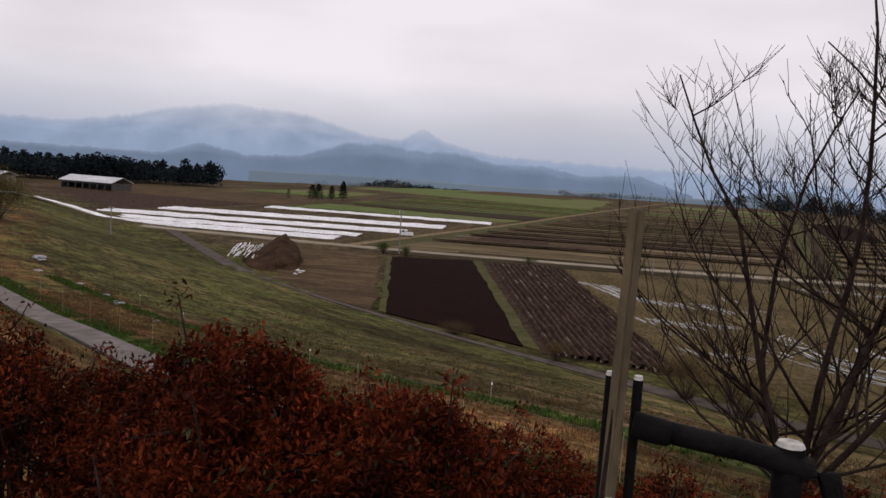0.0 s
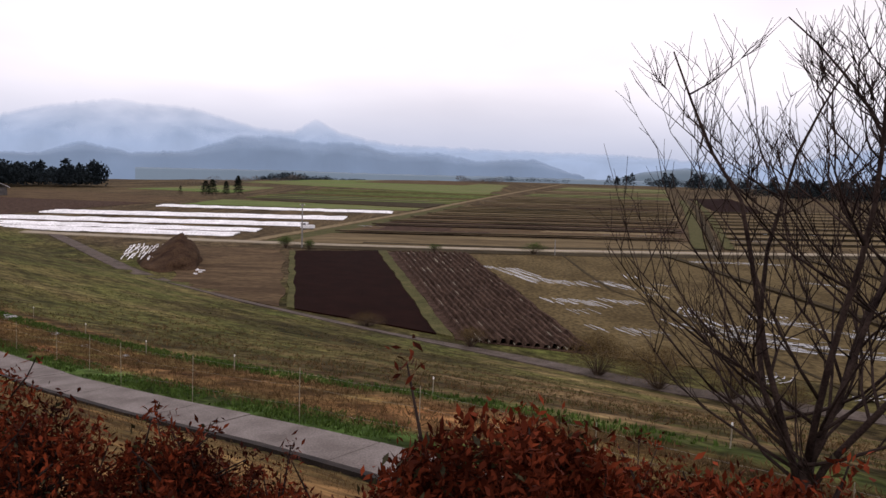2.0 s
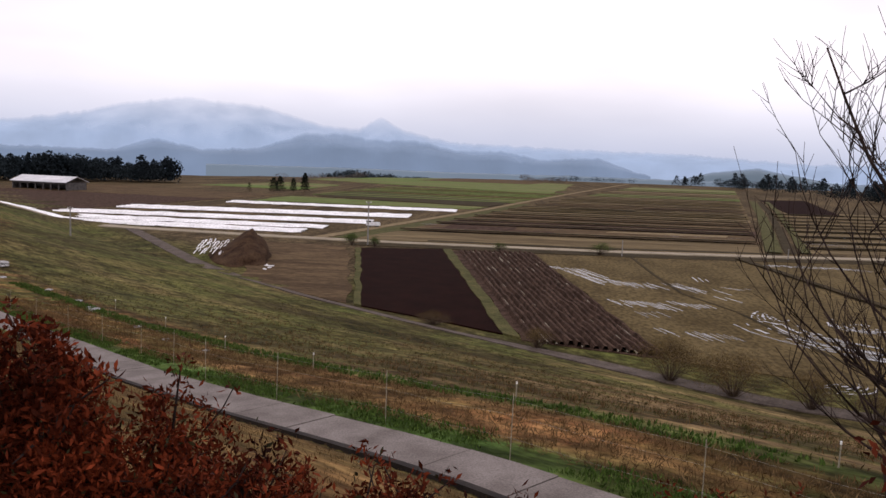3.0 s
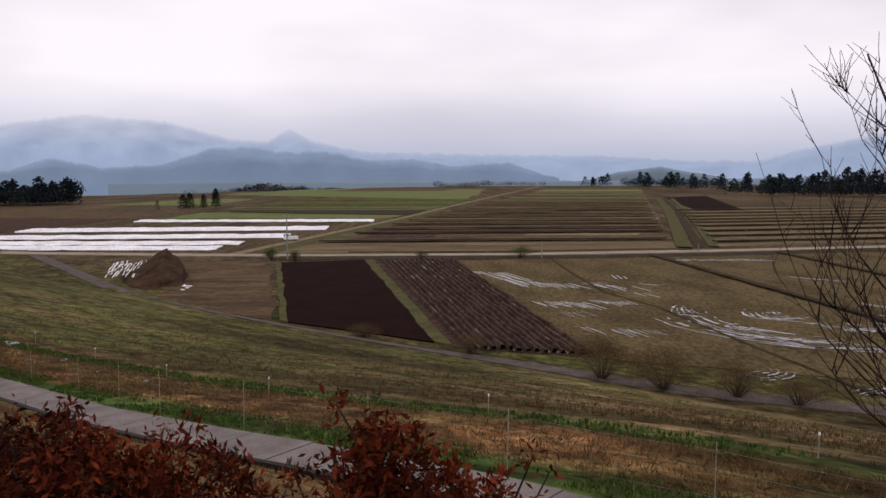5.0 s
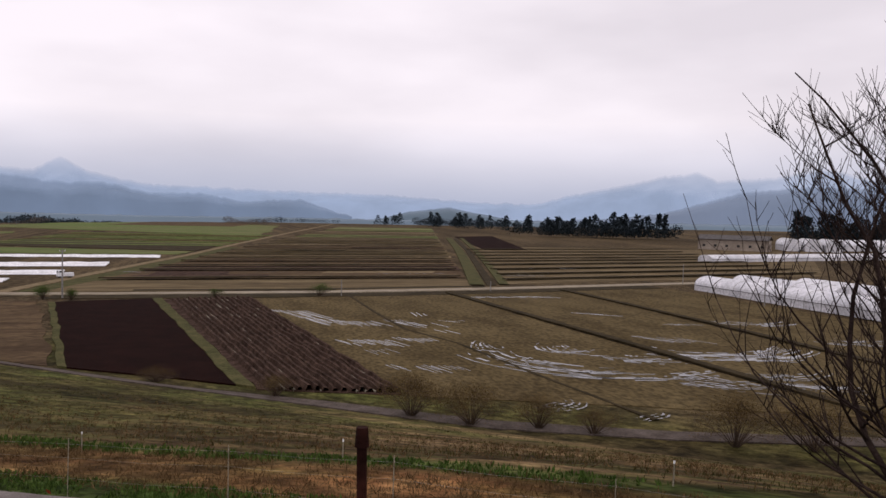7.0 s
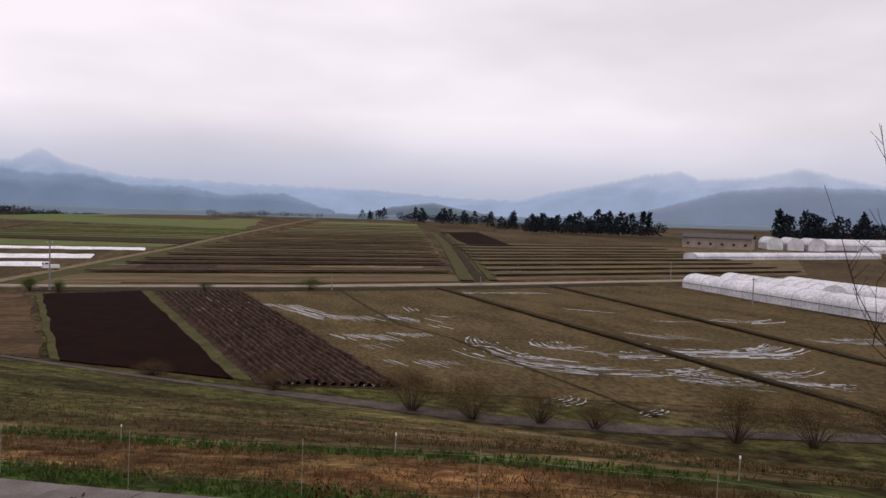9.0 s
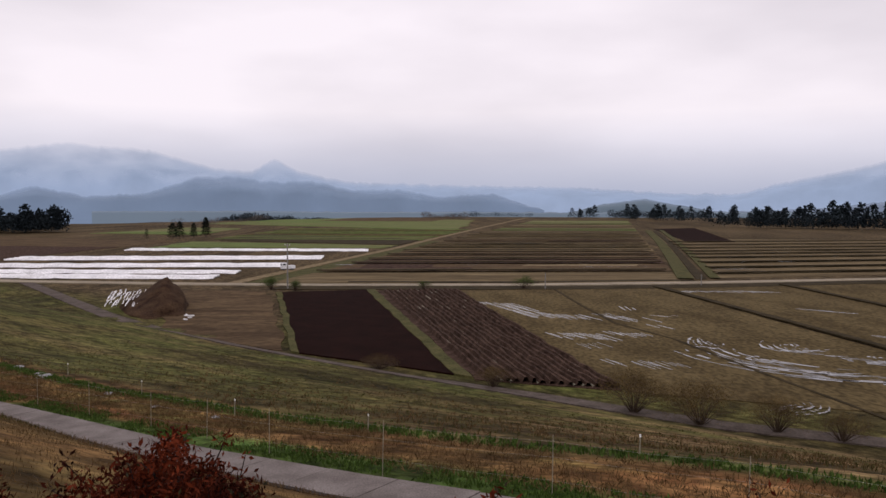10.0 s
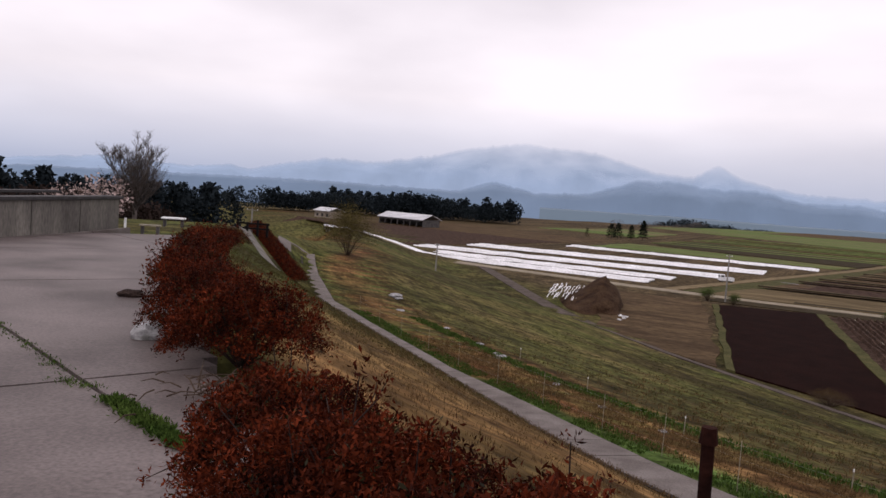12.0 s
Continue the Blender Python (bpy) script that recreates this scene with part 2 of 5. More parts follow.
def leaves(rng, centres, size, upward=0.3, slim=0.4, spread=1.0):
    """A folded leaf of four corners at each centre, in a random direction."""
    n = len(centres)
    d = rng.normal(size=(n, 3)) * spread
    d[:, 2] += upward
    d /= np.linalg.norm(d, axis=1)[:, None] + 1e-9
    s = np.cross(d, rng.normal(size=(n, 3)))
    s /= np.linalg.norm(s, axis=1)[:, None] + 1e-9
    k = size * rng.uniform(0.6, 1.4, size=(n, 1))
    nrm = np.cross(d, s)
    v = np.stack([centres, centres + d * k * 0.5 + s * k * slim * 0.5 + nrm * k * 0.06, centres + d * k, centres + d * k * 0.5 - s * k * slim * 0.5 + nrm * k * 0.06], 1).reshape(-1, 3)
    return v, np.arange(4 * n).reshape(-1, 4)


def raw_np(name, v, f, material, parent=None, label=""):
    me = bpy.data.meshes.new(name)
    v, f = np.asarray(v, np.float32), np.asarray(f, np.int32)
    k = f.shape[1]
    me.vertices.add(len(v))
    me.vertices.foreach_set("co", v.ravel())
    me.loops.add(f.size)
    me.loops.foreach_set("vertex_index", f.ravel())
    me.polygons.add(len(f))
    me.polygons.foreach_set("loop_start", np.arange(0, f.size, k, dtype=np.int32))
    me.update(calc_edges=True)
    me.materials.append(material)
    ob = new(name, me)
    if parent:
        ob.parent = parent
    if label:
        ob["label"] = label
    return ob


# ---- the lie of the land ----
# a runs along the terrace edge, n out from it towards the fields
AX, AY, NX, NY = -0.748, 0.664, 0.664, 0.748


def an(x, y):
    return AX * x + AY * y, NX * x + NY * y


def xy(a, n):
    return AX * a + NX * n, AY * a + NY * n


EDGE_A = [-60, -10, 3.2, 7.0, 11.4, 14.7, 21.2, 30.5, 41, 60, 120, 200, 400]
EDGE_N = [24, 7.2, 2.4, 0.6, -0.1, -0.5, -0.6, 0.2, 1.0, 2.8, 20, 40, 60]
PATH_A = [-60, -5, 2, 6, 9, 12, 15, 19, 24, 29, 34, 40, 50, 64, 78, 85, 91, 120, 400]
PATH_Z = [-2.8, -2.81, -2.84, -2.89, -3.0, -3.19, -3.45, -3.86, -4.35, -5.03, -5.47, -5.9, -6.27, -6.77, -6.63, -6.51, -6.32, -7.5, -13]
PATH_N = [9.05, 9.05, 9.06, 9.08, 9.11, 9.21, 9.19, 9.15, 9.28, 10.08, 10.49, 10.55, 10.85, 11.42, 13.43, 14.67, 15.81, 27, 60]
FOOT = 57.0


def field_z(y):
    return -15.2 + 0.0105 * np.clip(y - 80, 0, 70) + 0.005 * np.clip(y - 150, 0, 650) - 0.024 * np.clip(y - 850, 0, 900)


def height(x, y):
    """The ground's height, for numbers or arrays."""
    x, y = np.asarray(x, float), np.asarray(y, float)
    a, n = an(x, y)
    e, pn, pz = np.interp(a, EDGE_A, EDGE_N), np.interp(a, PATH_A, PATH_N), np.interp(a, PATH_A, PATH_Z)
    pn = np.maximum(pn, e + 5.5)
    plat = np.interp(a, [-80, -40, 12, 35, 60, 110, 160, 260, 500], [-6, 0, 0, -0.42, -1.3, -5.2, -10.6, -14.5, -14.8])
    fz = field_z(y)
    t = np.clip((n - e) / (pn - 0.75 - e), 0, 1)
    z1 = plat + (np.minimum(pz, plat - 0.2) - plat) * (t * 0.82 + 0.18 * t * t)
    s1 = np.clip((n - pn - 0.75) / 6.2, 0, 1)
    mid = pz - 0.7
    z2 = pz + (mid - pz) * s1
    far = np.maximum(FOOT, pn + 24)
    s2 = np.clip((n - pn - 6.95) / (far - pn - 6.95), 0, 1)
    z3 = mid + (fz - mid) * s2
    z = np.where(n < pn - 0.75, z1, np.where(n < pn + 6.95, z2, z3))
    z = np.where(n < e, plat, z)
    z = np.where(n > far, fz, np.maximum(z, fz))
    # the plain falls away behind the western woods
    return z - 0.07 * np.clip(a - np.interp(n, [100, 220], [440, 530]), 0, 500)


def hz(x, y):
    return float(height(x, y))


def spaced(stops):
    out = []
    for (lo, hi, step) in stops:
        out += list(np.arange(lo, hi, step))
    return np.array(out + [stops[-1][1]])


# ---- ground ----
def smooth01(v, lo, hi):
    t = np.clip((v - lo) / (hi - lo), 0, 1)
    return t * t * (3 - 2 * t)


def wave(x, y, k, seed):
    r = np.random.default_rng(seed)
    out = 0
    for i in range(7):
        u = r.normal(size=2) * k * (1.6 ** (i - 3))
        out = out + np.sin(u[0] * x + u[1] * y + r.uniform(0, 6.28)) / 1.25 ** i
    return out / 3.2


def ground_tone(x, y):
    a, n = an(x, y)
    e, pn = np.interp(a, EDGE_A, EDGE_N), np.interp(a, PATH_A, PATH_N)
    w1, w2, w3 = wave(x, y, 0.35, 3), wave(x, y, 1.1, 4), wave(x, y, 3.5, 8)
    n = n + 0.35 * w1 + 0.2 * w2
    olive, green, brown = np.array([0.140, 0.112, 0.044]), np.array([0.108, 0.122, 0.034]), np.array([0.190, 0.116, 0.060])
    rust, straw, weed, plain = np.array([0.215, 0.088, 0.040]), np.array([0.330, 0.200, 0.084]), np.array([0.085, 0.150, 0.038]), np.array([0.125, 0.092, 0.052])

    def mix(c, other, f):
        return c + (other - c) * f[:, None]

    c = np.tile(olive, (len(x), 1))
    left = smooth01(a, 20, 42)
    c = mix(c, green, np.clip(0.4 + 0.6 * w1 + 0.25 * w2 + 0.35 * left, 0, 1))
    rows = 0.5 + 0.5 * np.sin(n * 1.5 + 2.2 * w1)
    c = mix(c, brown, np.clip((0.75 * rows + 0.3 * w2) * (1 - left) + 0.15, 0, 0.9) * smooth01(n, 14, 17) * (1 - smooth01(n, 38, 50)))
    bank = smooth01(n, e + 0.2, e + 1.0) * (1 - smooth01(n, pn - 1.2, pn - 0.6))
    c = mix(c, np.array([0.205, 0.128, 0.055]), bank * np.clip((0.8 + 0.3 * w2) * (1 - smooth01(a, 22, 36)), 0, 1))
    c = mix(c, np.array([0.235, 0.105, 0.045]), bank * np.clip(0.2 + 0.7 * w2, 0, 0.7) * (1 - smooth01(a, 13, 24)))
    c = mix(c, weed, smooth01(n, pn + 0.5, pn + 0.8) * (1 - smooth01(n, pn + 1.9, pn + 2.8)) * np.clip(0.8 + 0.4 * w2 + 0.3 * w3 - 0.35 * smooth01(a, 26, 40), 0, 1))
    band = smooth01(n, pn + 1.8 - 0.8 * left, pn + 2.6 - 0.8 * left) * (1 - smooth01(n, pn + 4.6 + 2.0 * left, pn + 5.6 + 2.6 * left))
    c = mix(c, rust, band * np.clip(0.65 + 0.5 * w2, 0, 1))
    swath = wave(a * 0.12, n * 1.9, 1.0, 33)
    c = mix(c, straw, band * np.clip(0.15 + 0.9 * swath + 0.45 * w3, 0, 0.95) * (1 - 0.45 * left))
    furrow = wave(a * 0.16, n * 3.0, 1.0, 31)
    c = mix(c, np.array([0.040, 0.022, 0.013]), band * np.clip(1.3 * furrow - 0.1, 0, 0.9))
    c = mix(c, weed, band * np.clip(-0.9 * furrow + 0.4 * w1 - 0.1, 0, 0.8))
    c = mix(c, weed, smooth01(n, pn + 5.1, pn + 5.6) * (1 - smooth01(n, pn + 5.9, pn + 6.5)) * np.clip(0.75 + 0.4 * w2, 0, 1))
    c = mix(c, plain, smooth01(n, 60, 75))
    c = mix(c, np.array([0.062, 0.044, 0.028]), smooth01(n, 54, 57) * (1 - smooth01(n, 58, 62)) * np.clip(0.6 + 0.4 * w1, 0, 1))
    # mown swathes and worn streaks run along the slope
    s1, s2 = wave(a * 0.16, n * 0.8, 1.0, 21), wave(a * 0.5, n * 2.2, 1.0, 22)
    open_slope = smooth01(n, pn + 4, pn + 7) * (1 - smooth01(n, 54, 60))
    c = mix(c, np.array([0.250, 0.170, 0.090]), open_slope * np.clip(1.5 * s1 + 1.0 * s2 - 0.25, 0, 0.75) * (1 - 0.55 * left))
    c = mix(c, np.array([0.055, 0.040, 0.020]), open_slope * np.clip(-1.3 * s1 + 1.0 * s2 - 0.25, 0, 0.7))
    c = c * np.clip(1 + 0.48 * w2 + 0.38 * w3 + 0.3 * s2, 0.35, 1.9)[:, None]
    return np.clip(0.88 * c, 0.01, 0.55)


gx = spaced([(-5000, -1000, 500), (-1000, -300, 50), (-300, -120, 12), (-120, -32, 1.6), (-32, 12, 0.3), (12, 120, 2), (120, 400, 14), (400, 1000, 60), (1000, 5000, 500)])
gy = spaced([(-5000, -500, 500), (-500, -40, 30), (-40, -2, 2), (-2, 34, 0.3), (34, 100, 1.2), (100, 160, 5), (160, 400, 20), (400, 1000, 50), (1000, 5000, 400)])
X, Y = np.meshgrid(gx, gy)
X, Y = X.ravel(), Y.ravel()
Z = height(X, Y)
ga, gn = an(X, Y)
rough_zone = (gn > np.interp(ga, EDGE_A, EDGE_N) + 0.4) & (gn < 56)
Z = Z + rough_zone * (0.05 * wave(X, Y, 1.3, 5) + 0.035 * wave(X, Y, 3.0, 6) + 0.12 * wave(X, Y, 0.25, 7) * (gn > 16))
on_path = np.abs(gn - np.interp(ga, PATH_A, PATH_N)) < 0.9
Z = np.where(on_path & (ga < 95), height(X, Y) - 0.06, Z)
Z = np.where((np.abs(gn - np.interp(ga, PATH_A, PATH_N)) < 2.2) & (ga > 34) & (ga < 95), height(X, Y) - 0.03, Z)
Z = np.where(gn < np.interp(ga, EDGE_A, EDGE_N) - 0.1, Z - 0.08, Z)
nx = len(gx)
I = np.arange(len(gy) * nx).reshape(len(gy), nx)
F = np.stack([I[:-1, :-1], I[:-1, 1:], I[1:, 1:], I[1:, :-1]], -1).reshape(-1, 4)
ground = raw_np("ground", np.stack([X, Y, Z], 1), F, M_GROUND)
tone = ground_tone(X, Y)
ca = ground.data.color_attributes.new("tone", "FLOAT_COLOR", "POINT")
ca.data.foreach_set("color", np.concatenate([tone, np.ones((len(tone), 1))], 1).astype(np.float32).ravel())
tagged(ground, "grassy hillside running down to a wide farmed plain", "ground", kind="structure")


def drape(name, corners, material, label, h=0.06, step=6.0, kind="structure", wob=0.0):
    """A sheet laid on the ground between four corners, with an uneven edge."""
    c = [Vector(p) for p in corners]
    nu = max(2, int(max((c[1] - c[0]).length, (c[2] - c[3]).length) / step))
    nv = max(2, int(max((c[3] - c[0]).length, (c[2] - c[1]).length) / step))
    nu, nv = min(nu, 60), min(nv, 60)
    vs = []
    for j in range(nv + 1):
        for i in range(nu + 1):
            p = c[0].lerp(c[1], i / nu).lerp(c[3].lerp(c[2], i / nu), j / nv)
            if wob:
                p = p + wob * Vector((noise.noise((p.x * 0.23, p.y * 0.23, 1)), noise.noise((p.x * 0.23, p.y * 0.23, 7))))
            vs.append((p.x, p.y, hz(p.x, p.y) + h))
    fs = [(j * (nu + 1) + i, j * (nu + 1) + i + 1, (j + 1) * (nu + 1) + i + 1, (j + 1) * (nu + 1) + i) for j in range(nv) for i in range(nu)]
    # a rim down into the ground gives the sheet its thickness
    rim = [i for i in range(nu + 1)] + [j * (nu + 1) + nu for j in range(1, nv + 1)] + [nv * (nu + 1) + i for i in range(nu - 1, -1, -1)] + [j * (nu + 1) for j in range(nv - 1, 0, -1)]
    k0 = len(vs)
    vs += [(vs[i][0], vs[i][1], vs[i][2] - h - 0.15) for i in rim]
    fs += [(rim[(q + 1) % len(rim)], rim[q], k0 + q, k0 + (q + 1) % len(rim)) for q in range(len(rim))]
    return tagged(raw(name, vs, fs, material), label, "field", kind=kind)


def ribbon(name, pts, width, material, label, h=0.1, step=3.0, category="road", wob=0.0):
    """A flat band with thickness along a line on the ground."""
    p = [Vector(q) for q in pts]
    line = []
    for u, v in zip(p, p[1:]):
        k = max(1, int((v - u).length / step))
        line += [u.lerp(v, i / k) for i in range(k)]
    line.append(p[-1])
    vs, fs = [], []
    for i, q in enumerate(line):
        d = (line[min(i + 1, len(line) - 1)] - line[max(i - 1, 0)]).normalized()
        s = Vector((-d.y, d.x)) * (width / 2) * (1 + wob * noise.noise((q.x * 0.5, q.y * 0.5, 3)))
        for w, dz in ((-1, -0.2), (-1, 0), (0, 0.02), (1, 0), (1, -0.2)):
            r = q + s * w
            vs.append((r.x, r.y, hz(r.x, r.y) + h + dz))
        if i:
            fs += [((i - 1) * 5 + k, (i - 1) * 5 + k + 1, i * 5 + k + 1, i * 5 + k) for k in range(4)]
    return tagged(raw(name, vs, fs, material), label, category, kind="structure")


def ridges(parent, lines, width, high, material, name="ridge", label="", seed=1, chop=0.0):
    """Low rounded ridges along lines, joined into one part."""
    rng = random.Random(seed)
    vs, fs = [], []
    for (x0, y0, x1, y1) in lines:
        k = max(2, int(math.hypot(x1 - x0, y1 - y0) / 2.5))
        d = Vector((x1 - x0, y1 - y0)).normalized()
        s = Vector((-d.y, d.x))
        prev = None
        for i in range(k + 1):
            x, y = x0 + (x1 - x0) * i / k, y0 + (y1 - y0) * i / k
            j = rng.uniform(-0.12, 0.12) * width
            w, h = width * rng.uniform(0.75, 1.2), high * rng.uniform(0.7, 1.3)
            if chop and rng.random() < chop:
                prev = None
                continue
            z = hz(x, y) + 0.06
            b = len(vs)
            for o, dz in ((-0.5, -0.05), (-0.22, h), (0.22, h * 0.95), (0.5, -0.05)):
                vs.append((x + s.x * (o * w + j), y + s.y * (o * w + j), z + dz))
            if prev is not None:
                fs += [(prev + q, prev + q + 1, b + q + 1, b + q) for q in range(3)]
            prev = b
    ob = raw(name, vs, fs, material, parent, label)
    ob["kind"] = "stuff"
    return ob


def lerp2(p, q, t):
    return p[0] + (q[0] - p[0]) * t, p[1] + (q[1] - p[1]) * t


# road and lanes across the plain
road = ribbon("road", [(-120, 178), (-80, 168), (-46, 162.5), (-20, 160), (20, 159.5), (60, 163), (105, 170), (160, 178)], 4.0, M_ROAD, "pale gravel farm road across the plain", 0.16)
lane_w = ribbon("lane_west", [(-38, 163), (-25, 208), (-4, 280), (17, 362), (54, 500), (137, 800)], 2.8, M_PALEGRASS, "pale farm lane running out to the horizon", 0.14, 6.0)
drape("verge_1", [(-35, 165), (-27, 165), (15, 330), (9, 330)], M_GRASSBANK, "green grass verge beside a farm lane", 0.08, wob=1.5)
lane_e = ribbon("lane_east", [(61, 170), (81, 232), (110, 322), (150, 455)], 2.2, M_DARKBANK, "dark drainage ditch between two grass banks", 0.10, 6.0)
ribbon("verge_2", [(57.5, 170), (77.5, 232), (106, 322), (146, 455)], 3.5, M_GRASSBANK, "grassy bank of a drainage ditch", 0.3, 6.0)
ribbon("verge_3", [(64.5, 171), (84.5, 232), (113.5, 322), (154, 455)], 2.2, M_GRASSBANK, "narrow grassy bank of a drainage ditch", 0.3, 6.0)
ribbon("verge_4", [(-28, 155.5), (0, 154.5), (30, 154), (60, 157), (100, 164)], 6.0, M_DARKBANK, "dark grassy bank below the farm road", 0.12)
ribbon("verge_5", [(-15, 166), (20, 165), (58, 168)], 3.0, M_DARKBANK, "dark grassy edge above the farm road", 0.10)
track = ribbon("track", [(-110, 196), (-80, 168), (-58, 136), (-46, 119), (-35, 106), (-24, 94), (-9, 82), (6, 71.5), (18, 62), (31, 55.5), (46, 50), (70, 40)], 2.4, M_MUD, "muddy farm track at the foot of the slope", 0.10)

# plots below the road
dark = drape("field_dark", [(-26, 147.5), (-11, 151), (-0.7, 80.8), (-17, 92)], M_SOIL, "freshly tilled plot of dark bare soil", 0.18, 3.0, wob=0.25)
drape("verge_6", [(-11, 151), (-9.3, 151), (0.9, 79.2), (-0.7, 80.8)], M_GRASSBANK, "green grass balk between two plots", 0.24, 2.0, wob=0.35)
drape("verge_7", [(-27, 147.5), (-26, 147.5), (-17, 92), (-17.9, 92.6)], M_GRASSBANK, "thin grassy balk beside dark soil", 0.2, 2.0, wob=0.3)
ploughed = drape("field_ploughed", [(-9.1, 149.6), (6, 150.5), (14, 73.5), (1.1, 78.6)], M_RIDGE, "ploughed plot with rows of clods and pale stubble", 0.10, 3.0, wob=0.8)
ridges(ploughed, [(*lerp2((-8, 149), (6, 150.5), t), *lerp2((2, 78), (14, 74), t)) for t in np.linspace(0.04, 0.97, 15)], 0.70, 0.48, M_RIDGE, seed=2)
ridges(ploughed, [(*lerp2((-8, 149), (6, 150.5), t), *lerp2((2, 78), (14, 74), t)) for t in np.linspace(0.07, 0.94, 14)], 0.26, 0.16, M_STAKE, "stubble_row", "pale stubble between the ridges", 3, 0.5)
ridges(ploughed, [(*lerp2((-7.9, 149), (6, 150.5), t), *lerp2((2.1, 78), (14, 74), t)) for t in np.linspace(0.06, 0.90, 9)], 0.16, 0.2, M_STAKE, "stubble_row", "bleached straw between the ridges", 4, 0.72)
brownp = drape("field_brown", [(-46, 152), (-28.5, 149), (-18.6, 93), (-36, 106)], M_BROWN, "brown stubble plot with scattered tufts", 0.10, 3.0, wob=1.2)
olive1 = drape("field_olive", [(6.5, 150), (45.2, 153), (52.5, 56), (14.5, 73)], M_OLIVE, "wet olive-brown paddy stubble", 0.08, 4.0, wob=0.6)
olive2 = drape("field_olive", [(46.5, 153.5), (73, 157.5), (73.5, 74), (53.8, 56)], M_OLIVE, "wet olive-brown paddy stubble", 0.08, 4.0, wob=0.6)
olive3 = drape("field_olive", [(75, 158), (101, 160), (104, 95), (75, 74)], M_OLIVE, "damp olive-brown paddy stubble", 0.08, 4.0, wob=0.6)
ribbon("dike_1", [(45.5, 155), (49.6, 108.4), (51.7, 83.6), (53, 54)], 1.3, M_DARKBANK, "low dark earth dike between paddies", 0.35, 2.5, "dike", 0.4)
ribbon("dike_2", [(73, 158), (74.5, 111), (74, 74)], 1.3, M_DARKBANK, "low dark earth dike between paddies", 0.35, 2.5, "dike", 0.4)
ribbon("dike_3", [(24.6, 152), (24.2, 128), (24.5, 111), (28.2, 99), (32.3, 60)], 0.5, M_DARKBANK, "low dark earth dike between paddies", 0.12, 2.5, "dike", 0.5)


def water_rows(name, parent, starts, length, d, width, seed, chop=0.15):
    rng = random.Random(seed)
    lines = []
    for (x, y) in starts:
        ln = length * rng.uniform(0.6, 1.15)
        lines.append((x, y, x + d[0] * ln, y + d[1] * ln))
    return ridges(parent, lines, width, 0.045, M_WATER, name, "water lying in furrows", seed, chop)


def arc_rows(parent, cx, cy, radii, a0, a1, width, seed, sq=1.0):
    rng = random.Random(seed)
    vs, fs = [], []
    for r in radii:
        s0, s1 = a0 + rng.uniform(-0.35, 0.5), a1 + rng.uniform(-0.6, 0.35)
        k = 22
        prev = None
        for i in range(k + 1):
            t = s0 + (s1 - s0) * i / k
            w = 1.4 * width * rng.uniform(0.35, 1.3) * (1 if 2 < i < k - 2 else 0.5) * (0.75 + 0.35 * math.sin(r * 1.7 + 5 * t))
            drift = 0.35 * math.sin(3.1 * t + r * 0.6) + rng.uniform(-0.07, 0.07)
            if rng.random() < 0.17:
                prev = None
                continue
            b = len(vs)
            for o in (-0.5, 0.5):
                x, y = cx + (r + drift + o * w) * math.cos(t), cy + (r + drift + o * w) * math.sin(t) * sq
                vs.append((x, y, hz(x, y) + 0.12))
            if prev is not None:
                fs.append((prev, prev + 1, b + 1, b))
            prev = b
    ob = raw("water_track", vs, fs, M_WATER, parent, "water lying in curved wheel tracks")
    ob["kind"] = "stuff"


def stripes(parent, x0, x1, y, slope, count, length, seed, width=0.34, d=(0.30, -0.954)):
    """Short strips of water in neighbouring furrows."""
    rng = random.Random(seed)
    starts = [(x0 + (x1 - x0) * (i + rng.uniform(-0.2, 0.2)) / max(1, count - 1), y + slope * i / count + rng.uniform(-0.6, 0.6)) for i in range(count)]
    water_rows("furrow_water", parent, starts, length, d, width, seed, 0.12)


stripes(olive1, 8.0, 13.2, 133.5, -2, 10, 10.5, 5)
stripes(olive1, 12.0, 17.6, 123, -2.5, 11, 6.5, 6)
stripes(olive1, 17.2, 22.0, 120.5, -2, 8, 5.5, 7)
stripes(olive1, 24.6, 30.0, 118, -1.5, 11, 5.5, 8)
stripes(olive1, 31.0, 35.0, 118, 0, 5, 3.5, 9, 0.3, (0.75, -0.66))
stripes(olive1, 30.0, 32.5, 128, 0, 4, 5.0, 10, 0.3, (-0.05, -1))
stripes(olive1, 28.5, 30.5, 110, -1, 4, 3.5, 11)
stripes(olive1, 13.2, 20.2, 104, -1.5, 14, 5.0, 12)
stripes(olive1, 21.0, 25.4, 104.5, -1.5, 8, 3.6, 13)
stripes(olive1, 15.8, 20.4, 87, -1.0, 10, 4.2, 14, 0.22)
stripes(olive1, 15.2, 18.6, 97, -1.0, 6, 3.0, 15, 0.16)
stripes(olive1, 20.6, 23.4, 86, -1.0, 5, 3.0, 16, 0.16)
stripes(olive1, 22.5, 26.0, 120.5, 0, 5, 3.5, 17, 0.2)
stripes(olive2, 46.5, 64, 148.5, -1, 22, 3.4, 18, 0.42, (0.5, -0.86))
stripes(olive2, 57.5, 62, 124, -4, 8, 4.5, 19, 0.34, (0.8, -0.6))
stripes(olive2, 54.5, 60, 100, -2, 8, 6.0, 20, 0.32, (0.45, -0.9))
stripes(olive2, 66, 70, 110, -1, 4, 3.0, 30, 0.34, (0.8, -0.6))
arc_rows(olive1, 44, 92, [11.6 + 0.52 * i for i in range(8)], 3.05, 4.35, 0.30, 21)
arc_rows(olive1, 44, 92, [14.2 + 0.50 * i for i in range(9)], 3.45, 4.75, 0.32, 22)
